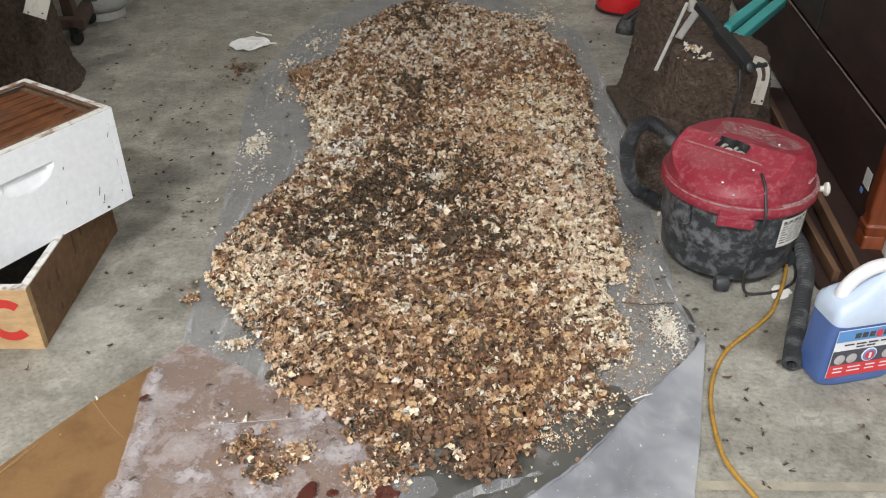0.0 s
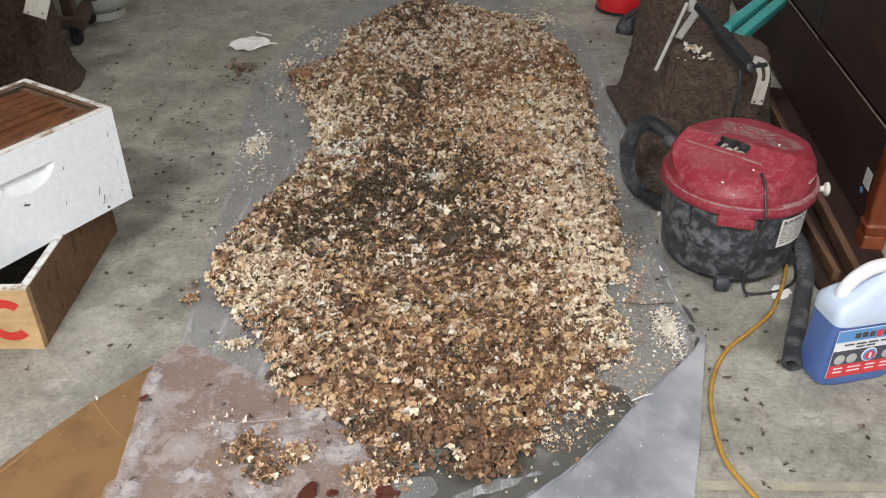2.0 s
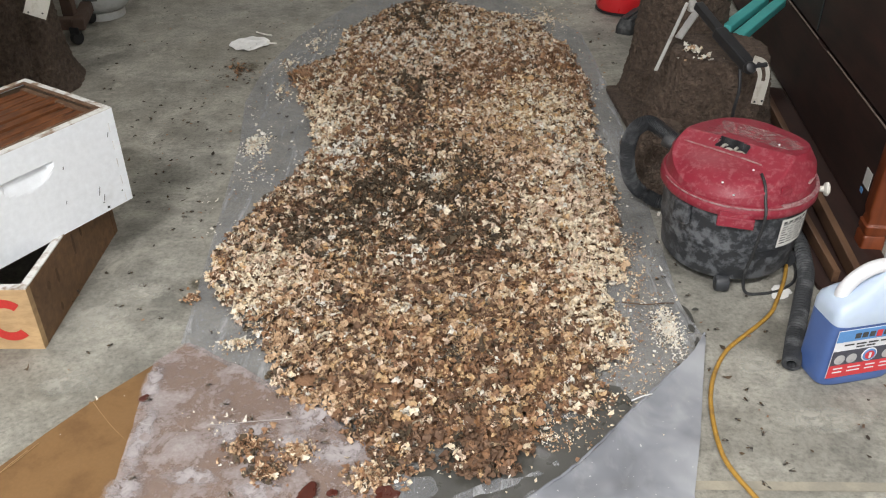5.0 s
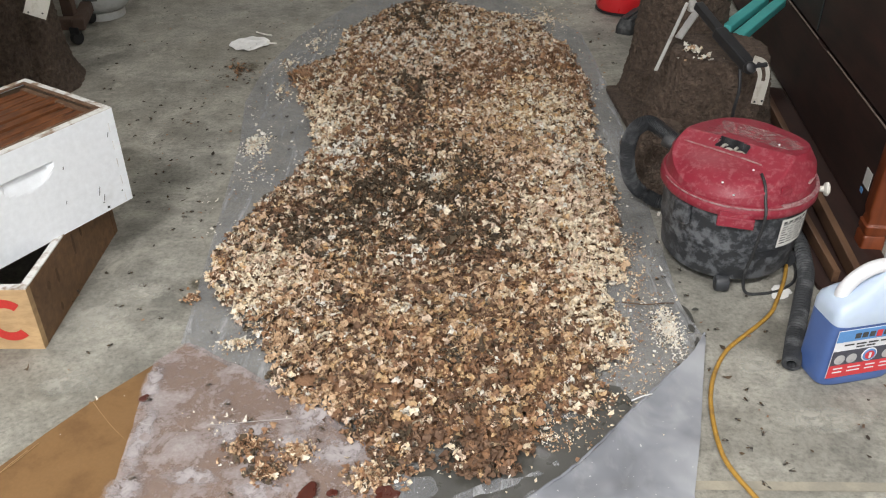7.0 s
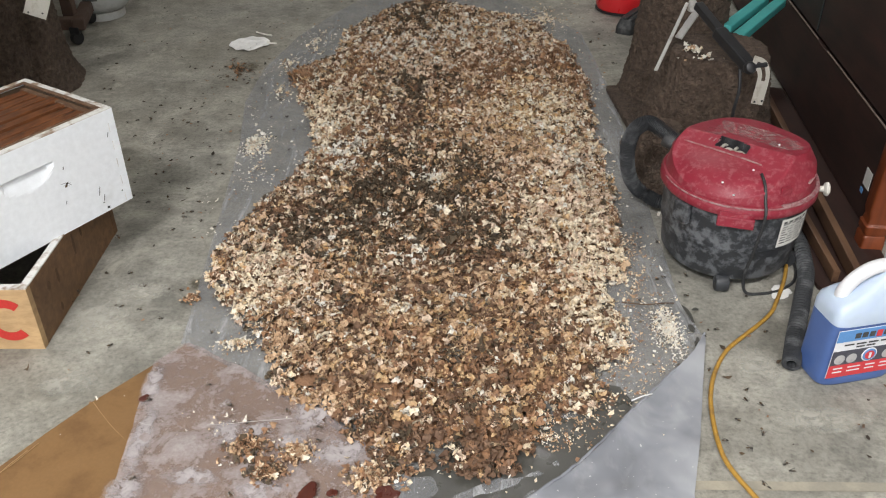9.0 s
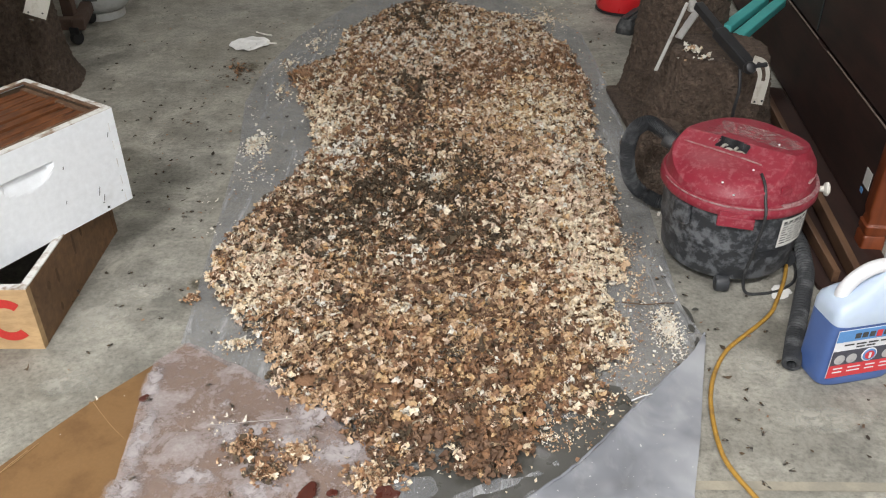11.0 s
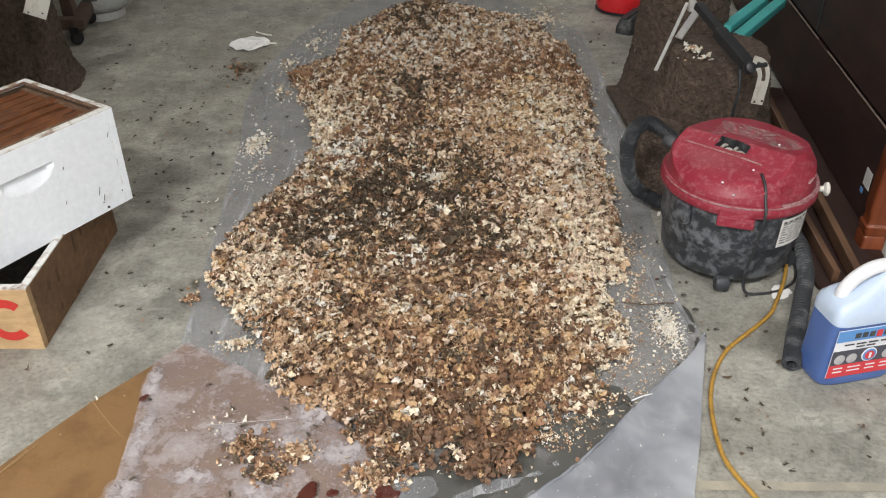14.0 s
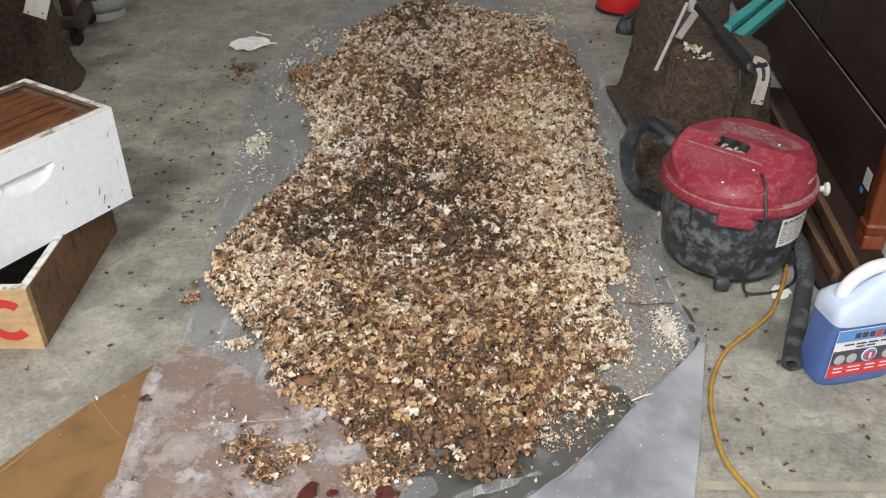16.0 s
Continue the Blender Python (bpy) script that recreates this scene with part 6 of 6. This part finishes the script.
# ---- bees ----
def bee_meshes():
    bm = bmesh.new()

    def blob(x, rx, ry, rz, z, mat, n=10, m=7):
        rings = []
        for i in range(m + 1):
            t = math.pi * i / m
            rings.append([bm.verts.new((x - rx * math.cos(t), ry * math.sin(t) * math.cos(math.tau * k / n) + 1e-5 * k, z + rz * math.sin(t) * math.sin(math.tau * k / n))) for k in range(n)])
        for j, (p, q) in enumerate(zip(rings, rings[1:])):
            for k in range(n):
                f = bm.faces.new((p[k], q[k], q[(k + 1) % n], p[(k + 1) % n]))
                f.material_index = mat[j % len(mat)]
                f.smooth = True
    blob(-0.0035, 0.0042, 0.0021, 0.0019, 0.0027, (0, 1, 0, 1))
    blob(0.0018, 0.0022, 0.0020, 0.0019, 0.0032, (0,))
    blob(0.0047, 0.0012, 0.0014, 0.0013, 0.0027, (0,))
    for side in (-1, 1):
        for x, reach in ((0.003, 0.003), (0.0015, 0.0005), (0.0, -0.003)):
            hip, knee, toe = Vector((x, side * 0.0014, 0.0024)), Vector((x + reach * 0.5, side * 0.0036, 0.0032)), Vector((x + reach, side * 0.0052, 0.0))
            for a, b in ((hip, knee), (knee, toe)):
                w = Vector((0.00022, 0, 0))
                up = Vector((0, 0, 0.0003))
                v = [bm.verts.new(p) for p in (a - w, a + w, b + w, b - w, a + up, b + up)]
                bm.faces.new(v[:4])
                bm.faces.new((v[0], v[4], v[5], v[3]))
                bm.faces.new((v[1], v[2], v[5], v[4]))
    me = bpy.data.meshes.new("bee")
    bm.to_mesh(me)
    bm.free()
    me.materials.append(BEE_DARK)
    me.materials.append(BEE_AMBER)
    wings = []
    for side, spread in ((-1, 0), (1, 0), (-1, 1), (1, 1)):
        wb = bmesh.new()
        base = [(0, 0), (-0.002, 0.0016), (-0.006, 0.0026), (-0.0088, 0.0022), (-0.0092, 0.0012), (-0.006, 0.0), (-0.002, -0.0004)]
        a = radians(70 if spread else 14)
        pts = []
        for x, y in base:
            px, py = x * math.cos(a) - y * math.sin(a), -x * math.sin(a) + y * math.cos(a) if spread else y + abs(x) * 0.22
            pts.append((px + 0.002, side * (abs(py) + 0.0012), 0.0046 + 0.0006 * abs(x) / 0.009))
        lo = [wb.verts.new(p) for p in pts]
        hi = [wb.verts.new((x, y, z + 0.00012)) for x, y, z in pts]
        wb.faces.new(lo[::-1])
        wb.faces.new(hi)
        for i in range(len(lo)):
            j = (i + 1) % len(lo)
            wb.faces.new((lo[i], lo[j], hi[j], hi[i]))
        wm = bpy.data.meshes.new("wing")
        wb.to_mesh(wm)
        wb.free()
        wm.materials.append(WING)
        wings.append(wm)
    return me, wings


BEE_BODY, BEE_WINGS = bee_meshes()


def bee(m, label, flying=False):
    ob = new("bee", BEE_BODY)
    ob.matrix_world = m
    for wm in BEE_WINGS[2:] if flying else BEE_WINGS[:2]:
        w = new("wing", wm)
        w.parent = ob
    return tagged(ob, label, "bee", "bees in flight" if flying else "bees on the ground")


LEFT_BEES = [(-1.271, 2.992), (-1.247, 2.991), (-1.230, 2.876), (-1.016, 2.839), (-1.020, 2.780), (-1.021, 2.732), (-1.061, 2.714), (-0.899, 2.808), (-0.880, 2.694), (-0.802, 2.634), (-1.034, 2.588), (-0.953, 2.536),
             (-0.803, 2.433), (-0.887, 2.320), (-0.867, 2.331), (-0.764, 2.226), (-0.862, 2.146), (-0.715, 2.149), (-0.719, 2.091), (-0.681, 2.041), (-0.700, 2.318), (-0.680, 2.318), (-1.399, 3.309), (-1.321, 3.185),
             (-1.307, 3.252), (-1.318, 3.466), (-0.976, 3.193), (-0.916, 3.217), (-1.307, 3.961), (-0.803, 1.472), (-0.761, 1.498), (-0.672, 1.595), (-0.735, 1.631), (-0.748, 1.726), (-0.782, 1.643), (-0.636, 2.007),
             (-0.748, 1.996), (-0.652, 1.709), (-0.803, 1.784)]
RIGHT_BEES = [(0.647, 1.343), (0.636, 1.311), (0.600, 1.253), (0.640, 1.213), (0.602, 1.174), (0.560, 1.195), (0.658, 1.133), (0.664, 1.116), (0.601, 1.087), (0.584, 1.407), (0.664, 1.297), (0.636, 1.546), (0.750, 1.537),
              (0.603, 1.526), (0.528, 1.969), (0.525, 1.895), (0.681, 3.436), (0.679, 3.576), (0.684, 3.242), (0.677, 3.725)]
PLASTIC_BEES = [(-0.497, 1.341), (-0.460, 1.281), (-0.396, 1.253), (-0.366, 1.189), (-0.265, 1.156), (-0.232, 1.204), (-0.581, 1.087), (-0.392, 1.049), (-0.611, 1.297), (-0.314, 1.251), (-0.219, 1.181), (-0.351, 1.292),
                (-0.530, 1.515), (-0.285, 1.326)]
BEE_RNG = random.Random(21)
CRAWLERS = []   # bee, start, heading, pace, ground height


def place_bees():
    r = BEE_RNG
    for x, y in LEFT_BEES + RIGHT_BEES:
        flip = r.random() < 0.35
        b = bee(pose(x, y, 0.006 if flip else 0.0005, 180 if flip else 0, 0, r.uniform(0, 360)), "dead dark bee lying on its back on concrete" if flip else "dark honey bee resting on the concrete floor")
    for x, y in PLASTIC_BEES:
        a = r.uniform(0, 360)
        b = bee(pose(x, y, 0.021, 0, 0, a), "dark honey bee crawling on crumpled waxy plastic")
        CRAWLERS.append((b, x, y, a, r.choice((0.0, 0.0, 0.003, 0.006)), 0.021))
    for k in range(30):
        x, y = r.choice(((r.uniform(-1.25, -0.62), r.uniform(1.6, 3.7)), (r.uniform(-0.62, -0.42), r.uniform(2.4, 3.2)), (r.uniform(0.48, 0.62), r.uniform(1.5, 2.6))))
        a = r.uniform(0, 360)
        b = bee(pose(x, y, 0.008, 0, 0, a), "dark honey bee crawling over the floor by the wax")
        if k % 2:
            CRAWLERS.append((b, x, y, a, r.choice((0.002, 0.006, 0.012)), 0.008))
    spots = [p for p in PATCHES if p[4] < 2]
    n = 0
    while n < 150:
        cx, cy, rx, ry = r.choice(spots)[:4] if r.random() < 0.75 else (0, 2.4, 0.45, 1.2)
        x, y = r.gauss(cx, rx * 0.75), r.gauss(cy, ry * 0.75)
        h, d = heap_height(np.array([x]), np.array([y]))
        if d[0] < 0.03:
            continue
        z, a = float(h[0]) + 0.010, r.uniform(0, 360)
        b = bee(pose(x, y, z, r.uniform(-20, 20), r.uniform(-20, 20), a), "dark honey bee foraging on crushed wax comb")
        n += 1
        if n % 3 == 0:
            CRAWLERS.append((b, x, y, a, r.choice((0.002, 0.004, 0.008)), None))


place_bees()

# flights: each bee comes in from out of view, passes these places and leaves again
FLIGHTS = [[(0.0, -1.1, 2.9, 0.3), (0.5, -0.803, 2.313, 0.3), (1.0, -0.777, 2.127, 0.3), (1.5, -0.697, 1.857, 0.35), (2.0, -0.828, 2.463, 0.3), (2.5, -0.691, 2.38, 0.3), (3.0, -0.9, 2.6, 0.3), (3.5, -0.783, 2.577, 0.25), (4.5, -1.5, 3.4, 0.9), (6.0, -2.2, 4.6, 1.2)],
           [(0.0, -0.9, 1.0, 0.6), (0.5, -0.646, 1.354, 0.45), (1.5, -0.709, 1.682, 0.42), (2.0, -0.828, 1.457, 0.394), (2.5, -0.696, 1.602, 0.42), (3.5, -0.681, 1.564, 0.42), (4.2, -1.2, 1.2, 0.9), (5.0, -1.9, 0.6, 1.3)],
           [(0.0, -0.4, 2.3, 0.12), (0.5, -0.558, 2.043, 0.2), (1.2, -0.2, 2.6, 0.5), (2.5, -0.3, 0.9, 1.2), (3.3, -0.69, 1.2, 0.6), (3.5, -0.658, 1.387, 0.55), (3.7, -0.626, 1.52, 0.5), (4.4, 0.1, 3.2, 0.8), (5.5, 0.5, 5.0, 1.4)],
           [(0.0, -1.9, 0.4, 1.0), (3.0, -1.5, 0.7, 0.8), (3.5, -0.635, 1.396, 0.45), (4.3, -0.5, 1.9, 0.6), (5.5, -1.3, 0.9, 0.9), (7.2, -0.9, 0.9, 0.7), (7.6, -0.631, 1.289, 0.5), (8.2, -0.95, 1.0, 0.8), (9.0, -0.682, 1.351, 0.5), (9.3, -0.95, 1.4, 0.55), (10.3, -1.9, 1.0, 1.2)],
           [(0.0, 0.9, 4.8, 1.2), (7.8, 0.6, 4.6, 1.0), (8.3, -0.136, 0.793, 1.039), (8.4, -0.158, 0.710, 0.913), (8.5, -0.173, 0.684, 0.875), (8.6, -0.191, 0.663, 0.842), (8.9, -0.75, 0.35, 0.8), (10.5, -1.2, 1.4, 0.9), (11.5, -0.729, 2.242, 0.3), (12.0, -0.754, 1.37, 0.5), (12.5, -1.2, 0.9, 0.8), (13.5, -2.0, 0.2, 1.3)],
           [(0.0, 0.3, -0.5, 1.5), (8.0, 0.35, -0.1, 1.1), (8.3, 0.122, 0.290, 0.977), (8.4, 0.020, 0.285, 0.970), (8.5, -0.015, 0.283, 0.967), (8.6, -0.051, 0.276, 0.956), (8.8, -0.127, 0.204, 0.847), (10.0, 0.2, -0.3, 1.4), (12.2, -0.171, 0.791, 1.084), (12.3, -0.145, 0.519, 0.928), (12.4, -0.130, 0.404, 0.881), (12.5, -0.114, 0.322, 0.886), (12.6, -0.118, 0.294, 0.843), (12.9, -0.6, 0.2, 0.8), (13.6, -0.9, 0.7, 0.9), (14.3, -0.8, 1.6, 0.55), (14.5, -0.735, 1.939, 0.5), (15.2, -1.2, 3.4, 0.8), (15.8, -2.0, 4.4, 1.2)],
           [(0.0, -1.5, 3.9, 1.1), (1.8, -0.9, 2.1, 0.8), (2.1, -0.531, 1.438, 0.7), (2.5, -0.4, 0.6, 1.0), (5.0, -1.4, 0.2, 1.3), (14.0, -0.9, 0.8, 0.7), (14.5, -0.78, 1.489, 0.5), (15.0, -1.0, 2.4, 0.6), (15.8, -1.8, 3.9, 1.0)],
           [(0.0, -0.85, 1.55, 0.12), (0.5, -0.70, 1.40, 0.08), (1.2, -0.9, 1.25, 0.2), (2.0, -0.67, 1.40, 0.08), (2.8, -0.72, 1.55, 0.15), (3.5, -0.60, 1.33, 0.10), (4.0, -0.53, 1.02, 0.08), (4.8, -0.7, 0.6, 0.4), (8.1, -0.95, 1.2, 0.3), (8.5, -0.68, 1.38, 0.06), (9.3, -0.9, 1.7, 0.4), (10.5, -1.9, 1.3, 1.1)]]
FLIERS = [bee(pose(*row[0][1:]), "honey bee in flight over the garage floor", True) for row in FLIGHTS]


def motions():
    r = random.Random(5)
    for b, x, y, a, pace, ground in CRAWLERS:
        rows = []
        going = r.random() < 0.6
        for k in range(17):
            z = ground if ground is not None else float(heap_height(np.array([x]), np.array([y]))[0][0]) + 0.010
            rows.append((float(k), pose(x, y, z, 0, 0, a)))
            if r.random() < 0.3:
                going = not going
            a += r.uniform(-35, 35) if going else r.uniform(-8, 8)
            if going:
                nx, ny = x + pace * math.cos(radians(a)), y + pace * math.sin(radians(a))
                if ground is not None or outline_inside(HEAP, np.array([nx]), np.array([ny]))[0] > 0.03:
                    x, y = nx, ny
        walk(b, rows)
    for b, flight in zip(FLIERS, FLIGHTS):
        rows, a = [], None
        for k, (t, x, y, z) in enumerate(flight):
            p, q = flight[max(k - 1, 0)], flight[min(k + 1, len(flight) - 1)]
            want = math.degrees(math.atan2(q[2] - p[2], q[1] - p[1]))
            if a is None:
                a = want
            turn = (want - a + 180) % 360 - 180
            a += max(-85, min(85, turn))
            rows.append((t, pose(x, y, z, 0, -15, a)))
        if rows[-1][0] < 16:
            t, x, y, z = flight[-1]
            rows.append((16.0, pose(x - 0.02, y, z + 0.02, 0, -15, a)))
        walk(b, rows)


motions()
